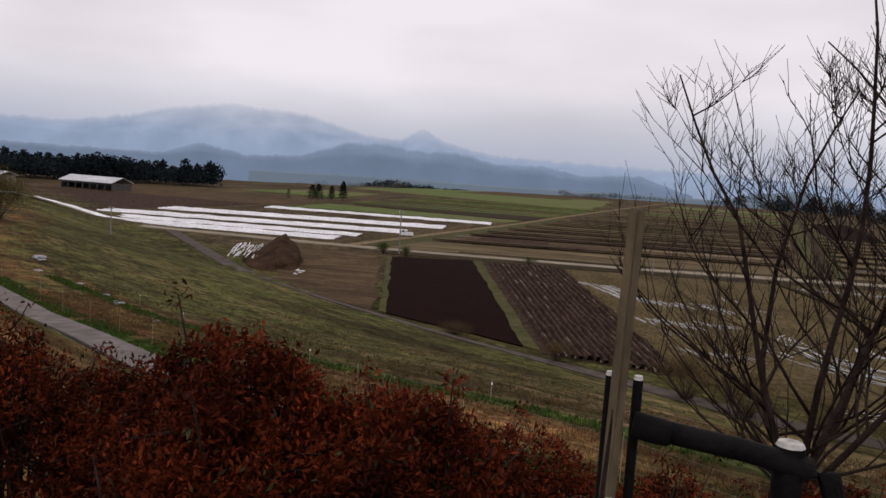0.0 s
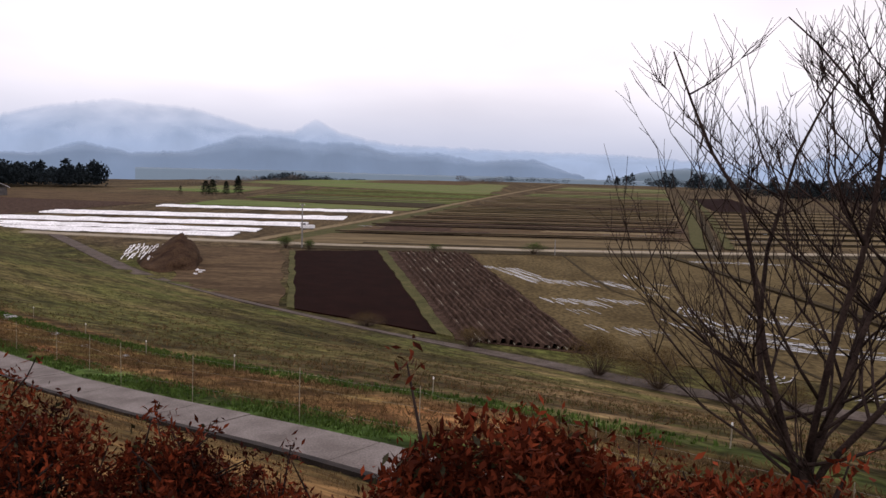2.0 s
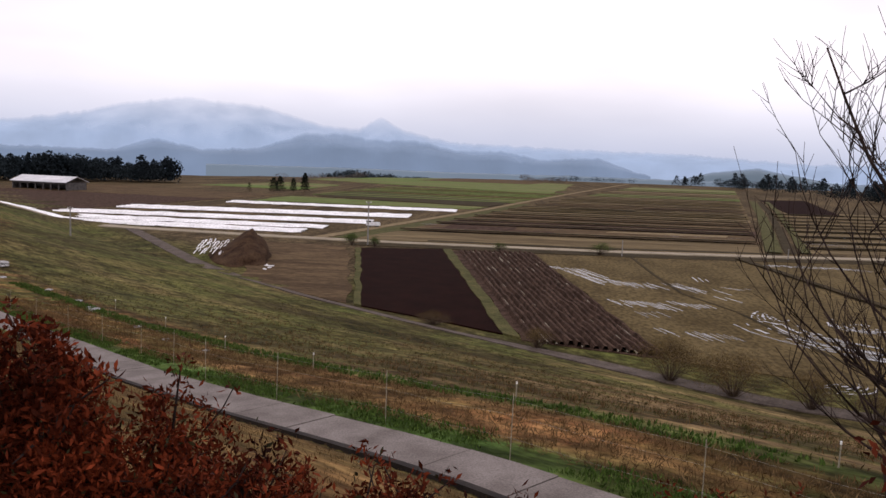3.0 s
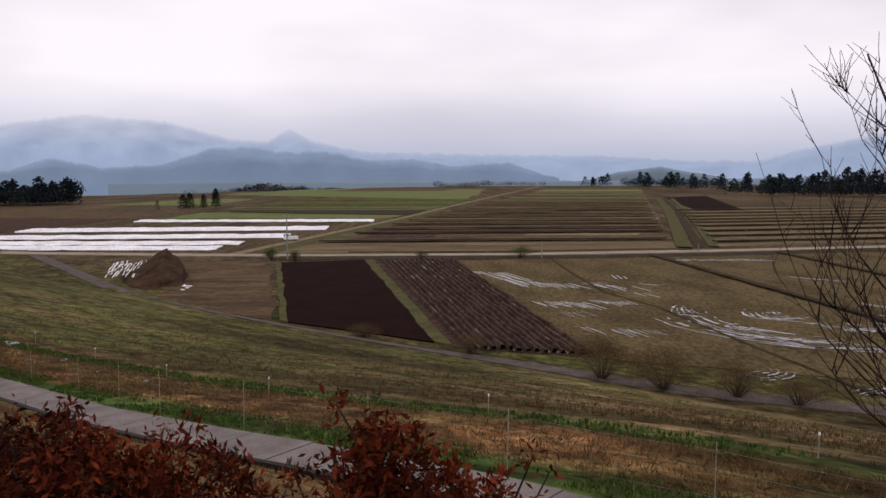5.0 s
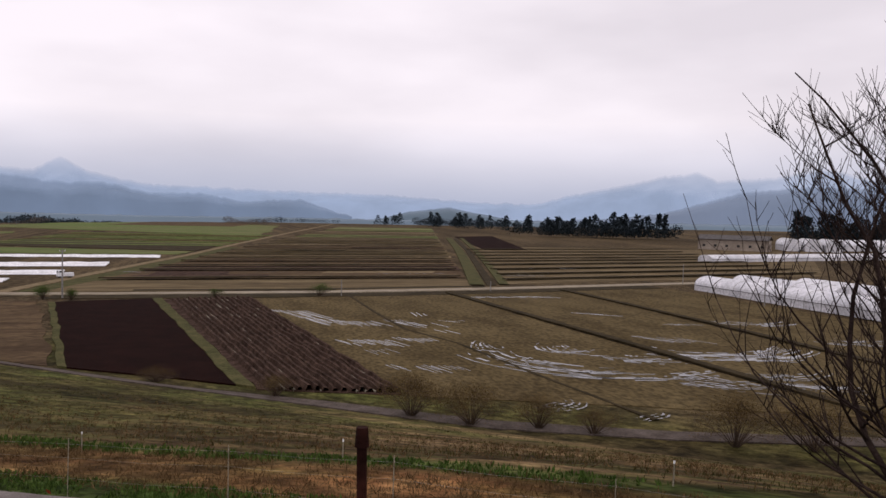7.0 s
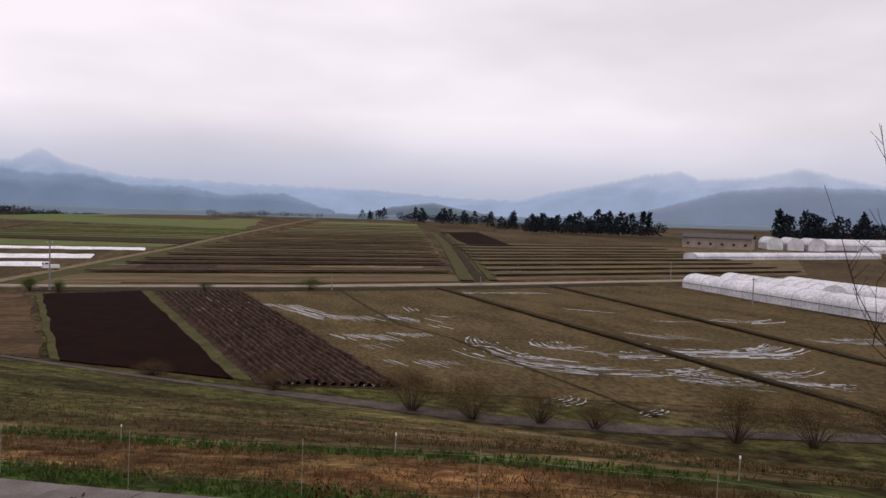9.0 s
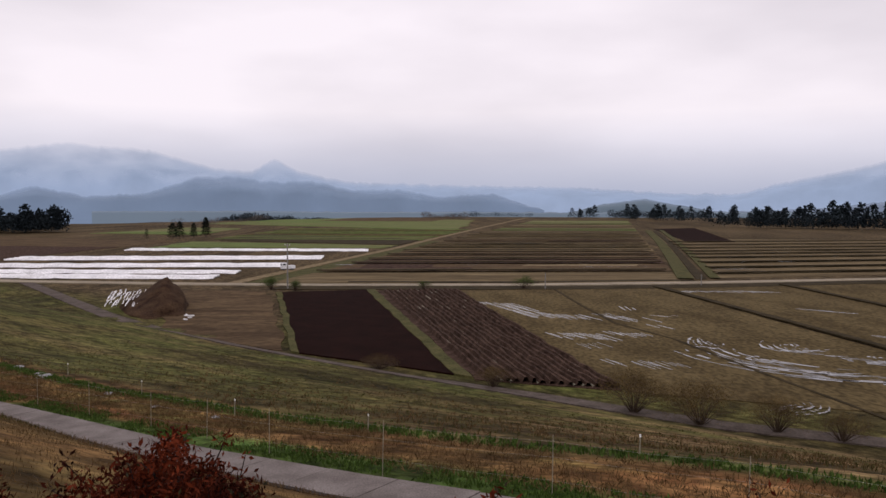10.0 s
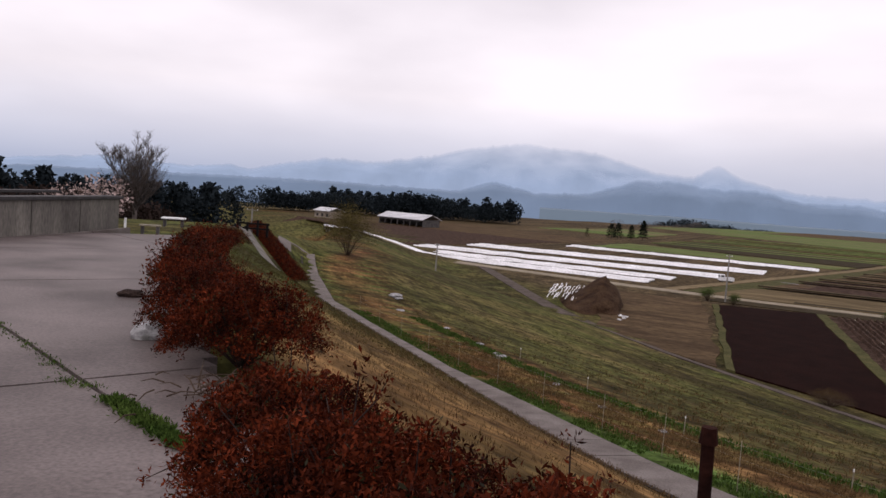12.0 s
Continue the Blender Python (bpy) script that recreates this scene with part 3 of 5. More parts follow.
arc_rows(olive1, 44, 92, [16.2 + 0.55 * i for i in range(5)], 4.2, 5.0, 0.34, 23)
arc_rows(olive1, 33.5, 96, [2.2 + 0.6 * i for i in range(5)], 2.3, 4.0, 0.26, 24)
arc_rows(olive1, 43.5, 93.5, [2.4 + 0.65 * i for i in range(7)], 2.5, 4.6, 0.30, 25)
arc_rows(olive1, 51, 93, [8.0 + 0.6 * i for i in range(7)], 3.65, 4.75, 0.36, 26)
arc_rows(olive1, 57, 77, [9.6 + 1.0 * i for i in range(5)], 3.1, 3.95, 0.26, 27)
arc_rows(olive1, 52, 80, [8.2 + 0.5 * i for i in range(9)], 4.0, 4.75, 0.24, 28)
arc_rows(olive1, 25, 68.5, [2.0 + 0.6 * i for i in range(5)], 4.6, 6.1, 0.24, 29)
arc_rows(olive1, 31.5, 62.5, [1.4 + 0.5 * i for i in range(4)], 4.6, 6.1, 0.2, 31)
arc_rows(olive2, 62, 98, [11.5 + 0.42 * i for i in range(15)], 3.95, 5.35, 0.36, 32)
arc_rows(olive2, 66.5, 83, [1.6 + 0.6 * i for i in range(5)], 2.2, 4.6, 0.34, 33)
arc_rows(olive2, 58, 82, [8.5 + 0.5 * i for i in range(7)], 4.0, 5.0, 0.3, 34)
arc_rows(olive2, 62, 72, [6.5 + 0.55 * i for i in range(7)], 3.6, 4.4, 0.34, 35)
arc_rows(olive3, 84, 116, [8.0 + 0.6 * i for i in range(6)], 4.0, 5.2, 0.4, 36)
arc_rows(olive3, 90, 92, [4 + 1.3 * i for i in range(7)], 3.0, 5.6, 0.5, 37, 0.5)

# plots beyond the road
def band(y0, y1, m, label, name="field_band", xa=None):
    k = 0.292
    l0, l1 = -34 + (y0 - 165) * k + 4, -34 + (y1 - 165) * k + 4
    r0, r1 = 56 + (y0 - 170) * k, 56 + (y1 - 170) * k
    if xa is not None:
        l0, l1 = l0 + (r0 - l0) * xa[0], l1 + (r1 - l1) * xa[0]
        r0, r1 = l0 + (r0 - l0) * xa[1], l1 + (r1 - l1) * xa[1]
    return drape(name, [(l0, y0), (r0, y0), (r1, y1), (l1, y1)], m, label, 0.1, 8.0, wob=0.5)


STRIPS = [(164, 186, M_TAN, "tan paddy stubble beside the road"), (190, 211, M_BROWN, "brown stubble strip"), (214, 228, M_RIDGE, "dark ploughed strip"),
          (228, 243, M_BROWN, "brown stubble strip"), (247, 261, M_BROWN, "brown stubble strip"), (265, 281, M_TAN, "tan stubble strip"),
          (285, 301, M_OLIVE, "olive stubble strip"), (305, 322, M_TAN, "tan stubble strip"), (326, 346, M_BROWN, "brown stubble strip"), (352, 372, M_TAN, "tan stubble strip"),
          (378, 402, M_OLIVE, "olive stubble strip"), (410, 440, M_TAN, "tan stubble strip"), (450, 490, M_CROPS, "green and straw strip far out on the plain"),
          (500, 560, M_TAN, "pale stubble strip far out on the plain"), (575, 680, M_CROPS, "green and straw strip far out on the plain")]
for i, (y0, y1, m, label) in enumerate(STRIPS):
    band(y0, y1, m, label)
    k = 0.292
    y = y0 - 2
    if i:
        w = 1.6 + 0.006 * (y - 180)
        ribbon("dike_%d" % (3 + i), [(-30 + (y - 165) * k, y), (12 + (y - 168) * k, y + 1.5), (55 + (y - 170) * k, y + 2)], w, M_DARKBANK, "dark earth dike between stubble strips", 0.5 + 0.001 * y, 6.0, "dike", 0.7)
        ribbon("verge_%d" % (20 + i), [(-29 + (y - 165) * k, y + w), (13 + (y - 168) * k, y + 1.4 + w), (55 + (y - 170) * k, y + 2 + w)], w * 0.7, M_PALEGRASS, "pale dead grass along a dike", 0.42 + 0.001 * y, 6.0, "verge", 0.9)
for i, (f0, f1, y0, y1) in enumerate([(0.05, 0.4, 193, 200), (0.55, 0.9, 204, 209), (0.3, 0.62, 231, 238), (0.1, 0.35, 250, 256), (0.62, 0.97, 268, 276), (0.2, 0.5, 308, 316), (0.5, 0.85, 330, 340), (0.15, 0.45, 356, 366)]):
    drape("field_patch", [(-30 + (y0 - 165) * 0.292 + 86 * f0, y0), (-30 + (y0 - 165) * 0.292 + 86 * f1, y0), (-30 + (y1 - 165) * 0.292 + 86 * f1, y1), (-30 + (y1 - 165) * 0.292 + 86 * f0, y1)], (M_RIDGE, M_PALEGRASS, M_DARKBANK)[i % 3], "uneven patch in a stubble strip", 0.16, 3.0, wob=3.0)
wet = drape("field_wet", [(-14, 200), (4, 201), (5, 210), (-12, 210)], M_RIDGE, "wet brown strip with standing water", 0.14, 4.0, wob=1.5)
stripes(wet, -20, -8, 210, -1, 12, 4.0, 61, 0.5, (0.85, -0.5))
stripes(wet, 12, 17, 209, 0, 6, 3.0, 62, 0.7, (0.8, -0.5))
stripes(wet, 42, 58, 203, 0, 12, 3.2, 63, 0.6, (0.9, -0.4))
stripes(wet, 18, 52, 236, 0, 16, 2.4, 64, 0.5, (0.95, -0.3))
east = drape("field_east", [(66.5, 173), (175, 190), (300, 330), (126, 355)], M_TAN, "tan stubble fields beyond the ditch", 0.07, 12.0)
for i, y in enumerate([182, 197, 214, 232, 248, 262, 280, 300, 322]):
    k = 0.292
    ribbon("dike_%d" % (30 + i), [(66 + (y - 171) * k, y), (66 + (y - 171) * k + 110, y + 16)], 2.0, M_DARKBANK, "dark earth dike between stubble fields", 0.6, 8.0, "dike", 0.7)
    ribbon("verge_%d" % (50 + i), [(67 + (y - 171) * k, y + 2.2), (67 + (y - 171) * k + 110, y + 18.4)], 1.6, M_PALEGRASS, "pale dead grass along a dike", 0.5, 6.0, "verge", 0.9)
water_rows("furrow_water", east, [(74 + 1.6 * i, 196 + 0.3 * i) for i in range(8)], 6, (0.6, -0.8), 0.6, 31)
water_rows("furrow_water", east, [(85 + 2.2 * i, 222 + 0.3 * i) for i in range(9)], 8, (0.6, -0.8), 0.7, 32)
drape("field_dark_far", [(118, 322), (140, 326), (194, 505), (158, 480)], M_SOIL, "dark tilled plot beside a ditch", 0.12, 10.0)
# green crops on the rise to the west of the lane
drape("field_green", [(-135, 560), (35, 450), (70, 690), (-60, 800)], M_CROPS, "green crop on the far rise", 0.2, 20.0, wob=6)
drape("field_green", [(-75, 330), (-2, 300), (8, 345), (-68, 395)], M_DARKBANK, "dark green strip of rough ground", 0.2, 10.0, wob=3)
drape("field_green", [(-88, 283), (-8, 281), (-3, 297), (-84, 322)], M_CROPS, "green and straw strips beyond the mulched beds", 0.15, 8.0, wob=3)
drape("field_green", [(-150, 395), (-95, 385), (-90, 470), (-125, 480)], M_CROPS, "green and straw strips on the far rise", 0.2, 14.0, wob=5)
for i in range(9):
    y0 = 336 + 15 * i
    drape("field_green", [(-80 + 2 * i, y0 + 8), (8 + 4 * i, y0), (10 + 4 * i, y0 + 7), (-78 + 2 * i, y0 + 14)], (M_GREENF, M_CROPS, M_GREENF, M_OLIVE)[i % 4], "green crop row on the far rise", 0.25, 10.0, wob=1.5)
drape("field_rust", [(-60, 640), (30, 640), (60, 760), (-30, 780)], M_BROWN, "brown crop patch on the far rise", 0.25, 20.0, wob=4)
drape("field_west", [(-210, 300), (-98, 285), (-90, 330), (-180, 360)], M_BROWN, "brown rough ground before the barn", 0.1, 12.0, wob=4)
drape("field_west", [(-190, 230), (-118, 200), (-100, 285), (-210, 300)], M_RIDGE, "dark brown rough ground before the barn", 0.1, 12.0, wob=4)

# beds under white film
for (l, r, y0, y1, w) in [(-86, -13, 271, 268, 8.5), (-104, -25.5, 230, 234, 13), (-110, -33, 206, 207, 10), (-114, -41, 191, 188, 6.5), (-112, -43.5, 180.5, 176, 6.5)]:
    bed = drape("mulched_bed", [(l - 6, y0 - w / 2), (r, y1 - w / 2), (r, y1 + w / 2), (l - 6, y0 + w / 2)], M_DARKBANK, "dark soil under rows of white mulch film", 0.08, 8.0)
    m = int(w / 1.6)
    ridges(bed, [(*lerp2((l - 6, y0 - w / 2), (l - 6, y0 + w / 2), t), *lerp2((r, y1 - w / 2), (r, y1 + w / 2), t)) for t in np.linspace(0.08, 0.92, m)], 1.45, 0.34, M_PLASTIC, "film_row", "white plastic film", int(w * 10))
bed = drape("mulched_bed", [(-156, 179), (-121, 172), (-121, 178), (-156, 186)], M_DARKBANK, "dark soil under rows of white mulch film", 0.08, 8.0)
ridges(bed, [(-156, 180 + 1.6 * i, -121, 173 + 1.4 * i) for i in range(4)], 1.4, 0.3, M_PLASTIC, "film_row", "white plastic film", 77)


# ---- mountains ----
def mountain(name, profile, dist, colour, label, mist=(9e9, 9e9), seed=1, rough=0.10, soft=0.07):
    m = bpy.data.materials.new(name)
    m.use_nodes = True
    n, l = m.node_tree.nodes, m.node_tree.links
    b = n["Principled BSDF"]
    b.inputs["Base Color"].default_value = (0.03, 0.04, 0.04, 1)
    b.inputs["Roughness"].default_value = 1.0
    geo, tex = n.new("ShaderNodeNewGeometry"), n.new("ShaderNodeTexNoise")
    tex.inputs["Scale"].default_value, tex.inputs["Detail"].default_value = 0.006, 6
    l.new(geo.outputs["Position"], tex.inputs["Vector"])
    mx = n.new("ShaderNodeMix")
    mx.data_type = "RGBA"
    # distance haze is put into the colour: the ridge glows blue by itself
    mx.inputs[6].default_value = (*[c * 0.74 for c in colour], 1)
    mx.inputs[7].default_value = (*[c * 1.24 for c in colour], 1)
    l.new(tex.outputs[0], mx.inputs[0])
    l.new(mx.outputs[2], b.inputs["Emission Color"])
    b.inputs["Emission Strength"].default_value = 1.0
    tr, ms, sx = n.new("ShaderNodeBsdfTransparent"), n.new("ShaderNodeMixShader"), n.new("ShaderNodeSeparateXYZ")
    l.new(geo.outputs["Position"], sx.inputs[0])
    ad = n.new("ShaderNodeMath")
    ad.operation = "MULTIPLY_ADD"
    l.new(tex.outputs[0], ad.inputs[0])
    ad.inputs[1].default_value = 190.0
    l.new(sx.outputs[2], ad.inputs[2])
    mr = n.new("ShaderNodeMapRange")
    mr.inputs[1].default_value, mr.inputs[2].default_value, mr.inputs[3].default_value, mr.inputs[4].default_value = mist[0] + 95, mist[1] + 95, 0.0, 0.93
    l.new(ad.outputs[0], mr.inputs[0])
    # the crest thins out to imitate mist before the cloud
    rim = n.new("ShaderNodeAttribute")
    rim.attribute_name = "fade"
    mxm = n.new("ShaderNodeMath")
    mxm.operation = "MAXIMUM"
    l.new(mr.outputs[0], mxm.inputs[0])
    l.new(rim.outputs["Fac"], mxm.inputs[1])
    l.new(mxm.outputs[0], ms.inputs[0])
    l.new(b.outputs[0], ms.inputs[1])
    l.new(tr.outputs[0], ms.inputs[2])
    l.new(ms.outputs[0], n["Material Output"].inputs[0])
    az = [p[0] for p in profile]
    el = [p[1] for p in profile]
    vs, fs, fade = [], [], []
    ts = np.arange(min(az), max(az), 0.15)
    for i, t in enumerate(ts):
        e = np.interp(t, az[::-1] if az[0] > az[-1] else az, el[::-1] if az[0] > az[-1] else el)
        e += rough * (noise.noise((t * 1.3, seed, 0)) + 0.6 * noise.noise((t * 4.1, seed, 2)))
        for (d, f) in ((0.90, None), (0.94, 0.55), (0.985, 0.86), (1.0, 1.0), (1.004, 1.0 + soft)):
            rr = dist * d
            z = -95.0 if f is None else -14 + (math.tan(radians(e)) * dist + 15.6) * (f + (0.08 * noise.noise((t * 2, seed, 5)) if f < 0.8 else 0))
            vs.append((-rr * math.sin(radians(t)) - 6, rr * math.cos(radians(t)) + 4, z))
            fade.append((0.0, 0.0, 0.06, 0.42, 1.0)[len(fade) % 5])
        if i:
            fs += [((i - 1) * 5 + k, (i - 1) * 5 + k + 1, i * 5 + k + 1, i * 5 + k) for k in range(4)]
    ob = raw(name, vs, fs, m, smooth=True)
    at = ob.data.attributes.new("fade", "FLOAT", "POINT")
    at.data.foreach_set("value", fade)
    return tagged(ob, label, "mountain", kind="structure")


# the blue tones are painted haze, paler with distance
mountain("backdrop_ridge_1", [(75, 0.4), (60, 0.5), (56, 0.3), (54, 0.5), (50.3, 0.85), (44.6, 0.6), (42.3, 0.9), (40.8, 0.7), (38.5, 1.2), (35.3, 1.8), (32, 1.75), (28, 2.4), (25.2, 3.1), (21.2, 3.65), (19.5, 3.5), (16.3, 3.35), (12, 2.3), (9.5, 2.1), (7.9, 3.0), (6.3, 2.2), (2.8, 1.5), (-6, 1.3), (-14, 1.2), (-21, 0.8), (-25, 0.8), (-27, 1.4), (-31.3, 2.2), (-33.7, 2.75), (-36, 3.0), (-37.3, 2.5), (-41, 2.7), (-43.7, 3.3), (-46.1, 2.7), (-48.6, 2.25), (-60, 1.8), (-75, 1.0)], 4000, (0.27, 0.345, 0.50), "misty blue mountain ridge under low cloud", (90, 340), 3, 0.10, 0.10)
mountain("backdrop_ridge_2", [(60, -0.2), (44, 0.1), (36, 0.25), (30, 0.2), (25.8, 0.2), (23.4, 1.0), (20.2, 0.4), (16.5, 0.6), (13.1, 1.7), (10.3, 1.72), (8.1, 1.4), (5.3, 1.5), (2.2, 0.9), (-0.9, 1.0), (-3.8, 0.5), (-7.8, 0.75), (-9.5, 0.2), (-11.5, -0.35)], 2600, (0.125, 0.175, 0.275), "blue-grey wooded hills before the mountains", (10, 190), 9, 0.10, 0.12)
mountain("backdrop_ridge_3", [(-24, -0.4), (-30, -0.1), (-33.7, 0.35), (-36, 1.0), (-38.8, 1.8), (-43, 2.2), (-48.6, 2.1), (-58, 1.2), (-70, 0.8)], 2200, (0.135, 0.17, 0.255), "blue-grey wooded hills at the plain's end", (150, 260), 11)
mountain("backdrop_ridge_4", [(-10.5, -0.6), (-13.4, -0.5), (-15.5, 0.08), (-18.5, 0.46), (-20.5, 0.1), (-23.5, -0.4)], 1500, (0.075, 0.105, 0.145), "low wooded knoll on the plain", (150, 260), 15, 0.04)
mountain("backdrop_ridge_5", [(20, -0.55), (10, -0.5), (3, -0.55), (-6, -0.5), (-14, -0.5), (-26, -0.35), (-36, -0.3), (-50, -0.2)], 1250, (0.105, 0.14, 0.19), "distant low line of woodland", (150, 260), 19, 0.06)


# ---- trees ----
def conifer_points(rng, h, r, count):
    t = rng.uniform(0.06, 1, count) ** 0.8
    rad = r * (1 - t) ** 0.52 * (0.75 + 0.25 * np.sin(t * 34 + rng.uniform(0, 6))) * rng.uniform(0.45, 1.05, count) + 0.08
    th = rng.uniform(0, math.tau, count)
    return np.stack([rad * np.cos(th), rad * np.sin(th), t * h], 1)


def conifer(x, y, h, r, seed, label, group="", count=1500, m=M_CONIFER):
    rng = np.random.default_rng(seed)
    t = thing("conifer_tree", (x, y, hz(x, y)), label, "tree", group)
    vs, fs = bent([(0, 0, -0.2), (0.05, 0, h * 0.5), (0, 0, h * 0.97)], [h * 0.022, h * 0.014, 0.02])
    raw("trunk", vs, fs, M_BARK, t)
    v, f = leaves(rng, conifer_points(rng, h, r, count), h * 0.055, -0.2, 0.55)
    raw_np("crown", v, f, m, t)["kind"] = "stuff"
    return t


def wood(name, spots, h, r, label, m=M_WOODS, count=150, seed=1, round_=False, leaf=0.11):
    """A stand of far trees as one object."""
    rng = np.random.default_rng(seed)
    V, n = [], 0
    for (x, y) in spots:
        hh = h * rng.uniform(0.6, 1.2) * (1 + 0.4 * noise.noise((x * 0.03, y * 0.03, seed)))
        if round_:
            c = rng.normal(size=(count, 3))
            c /= np.linalg.norm(c, axis=1)[:, None]
            c = c * rng.uniform(0.5, 1.0, (count, 1)) * (r, r, hh * 0.42) + (0, 0, hh * 0.55)
        else:
            c = conifer_points(rng, hh, r * rng.uniform(0.8, 1.2), count)
        c += (x, y, hz(x, y))
        v, f = leaves(rng, c, hh * leaf, 0.1, 0.6)
        V.append(v)
    V = np.concatenate(V)
    ob = raw_np(name, V, np.arange(len(V)).reshape(-1, 4), m)
    return tagged(ob, label, "wood", kind="stuff")


def spots(p, q, count, deep, seed):
    rng = random.Random(seed)
    d = Vector((q[0] - p[0], q[1] - p[1]))
    s = Vector((-d.y, d.x)).normalized()
    return [tuple(Vector(p) + d * ((i + rng.uniform(-0.4, 0.4)) / count) + s * rng.uniform(0, deep)) for i in range(count)]


# ---- the terrace: concrete yard, wall, path ----
def edge_xy(a, off=0.0):
    return xy(a, float(np.interp(a, EDGE_A, EDGE_N)) + off)


def plat_z(x, y):
    """The yard's surface."""
    return float(np.interp(an(x, y)[0], [-80, -40, 12, 35, 60], [-6, 0, 0, -0.42, -1.3]))


yard = tagged(new("pavement_yard"), "worn concrete yard with weedy joints", "pavement", kind="structure")
UX, UY = 0.927, -0.375
J_U = [-34, -28, -22.3, -16.1, -10.2, -4.2, 2, 8, 14]
J_V = [-14, -8, -2.1, 3.84, 9.8, 15.6]
for i in range(len(J_U) - 1):
    for j in range(len(J_V) - 1):
        u0, u1, v0, v1 = J_U[i] + 0.02, J_U[i + 1] - 0.02, J_V[j] + 0.02, J_V[j + 1] - 0.02
        ku, kv = 40, 40
        vs, fs, used = [], [], {}

        def corner(p, q, lo):
            if (p, q, lo) not in used:
                u, v = u0 + (u1 - u0) * p / ku, v0 + (v1 - v0) * q / kv
                x, y = UX * u - UY * v, UY * u + UX * v
                used[p, q, lo] = len(vs)
                vs.append((x, y, plat_z(x, y) - (0.12 if lo else 0) + 0.012 * noise.noise((x * 0.5, y * 0.5, 0))))
            return used[p, q, lo]

        def inside(p, q):
            if not (0 <= p < ku and 0 <= q < kv):
                return False
            u, v = u0 + (u1 - u0) * (p + 0.5) / ku, v0 + (v1 - v0) * (q + 0.5) / kv
            a, n = an(UX * u - UY * v, UY * u + UX * v)
            return n < np.interp(a, EDGE_A, EDGE_N) - 0.3 and a < 37

        for p in range(ku):
            for q in range(kv):
                if inside(p, q):
                    fs.append((corner(p, q, 0), corner(p + 1, q, 0), corner(p + 1, q + 1, 0), corner(p, q + 1, 0)))
                    for (dp, dq, e0, e1) in ((-1, 0, (p, q + 1), (p, q)), (1, 0, (p + 1, q), (p + 1, q + 1)), (0, -1, (p, q), (p + 1, q)), (0, 1, (p + 1, q + 1), (p, q + 1))):
                        if not inside(p + dp, q + dq):
                            fs.append((corner(*e0, 1), corner(*e1, 1), corner(*e1, 0), corner(*e0, 0)))
        if fs:
            raw("slab", vs, fs, M_CONC, yard)

WX, WY = -29.2, 23.35
wz = plat_z(WX, WY)
wall = thing("concrete_wall", (WX, WY, wz), "low stained concrete wall with a dark coping", "wall", rz=114.8)
for i in range(8):
    bm = bmesh.new()
    box(bm, (2.46, 0.22, 1.08), (-1.25 - 2.5 * i, 0, 0.49), bevel=0.01)
    part("panel", bm, M_WALLC, wall)
bm = bmesh.new()
box(bm, (20.2, 0.5, 0.09), (-10.0, 0.05, 1.07), bevel=0.015)
part("coping", bm, M_COPING, wall, "dark weathered coping")
bm = bmesh.new()
box(bm, (16, 0.35, 0.07), (-10.0, 0.9, 1.19), bevel=0.01)
part("rear_beam", bm, M_COPING, wall, "dark beam behind the coping")
kerb = thing("kerb", (WX + 0.42, WY + 0.15, wz), "pale concrete kerb at the foot of a wall", "kerb", rz=114.8)
for i in range(8):
    bm = bmesh.new()
    box(bm, (2.45, 0.16, 0.22), (-1.25 - 2.5 * i, 0, 0.03), bevel=0.015)
    part("kerbstone", bm, M_PATHC, kerb)

cpath = tagged(new("pavement_path"), "narrow cast concrete path with short slabs", "path", kind="structure")


def path_at(a):
    return xy(a, float(np.interp(a, PATH_A, PATH_N)))


def path_rim(a, off):
    p, q = Vector(path_at(a - 0.4)), Vector(path_at(a + 0.4))
    d = (q - p).normalized()
    r = Vector(path_at(a)) + Vector((d.y, -d.x)) * off
    return r.x, r.y, hz(*path_at(a)) + float(np.interp(a, [24, 44], [0.04, 0.14]))


step_a = -14.0
while step_a < 90.5:
    ln = 1.9
    b0, b1 = step_a + 0.012, min(step_a + ln, 91) - 0.012
    lift = random.uniform(-0.01, 0.01)
    w = 0.62 + 0.04 * noise.noise((step_a * 0.2, 0, 0))
    rims = [(a, sd) for sd in (-1, 1) for a in ((b0, (b0 + b1) / 2, b1) if sd < 0 else (b1, (b0 + b1) / 2, b0))]
    vs = [path_rim(a, sd * w) for a, sd in rims]
    vs = [(x, y, z + lift) for x, y, z in vs] + [(x, y, z - 0.35) for x, y, z in vs]
    raw("slab", vs, [(0, 1, 4, 5), (1, 2, 3, 4)] + [(q, q + 6, (q + 1) % 6 + 6, (q + 1) % 6) for q in range(6)], M_PATHC, cpath)
    step_a += ln
# a dark strip laid where shade falls between path and bank
ribbon("gutter", [path_rim(a, w)[:2] for a, w in ((-14 + 1.5 * i, -0.72) for i in range(68))], 0.2, M_EDGE_SHADE, "dark strip painted as shade along a concrete path's edge", 0.055, 1.5, "gutter", 0.5)
# the path turns uphill at its far end
ribbon("pavement_ramp", [path_at(90.8), xy(92.4, 15.0), xy(91.5, 13.4), xy(84, 12.0)], 1.3, M_PATHC, "concrete path bending uphill", 0.05, 0.7, "path")
ribbon("pavement_gravel", [xy(78, 7.0), xy(70, 7.0), xy(62, 7.3), xy(56, 8.0), xy(52, 9.9)], 1.1, M_WALLC, "worn gravel footpath down a grass bank", 0.04, 0.7, "path", 0.3)
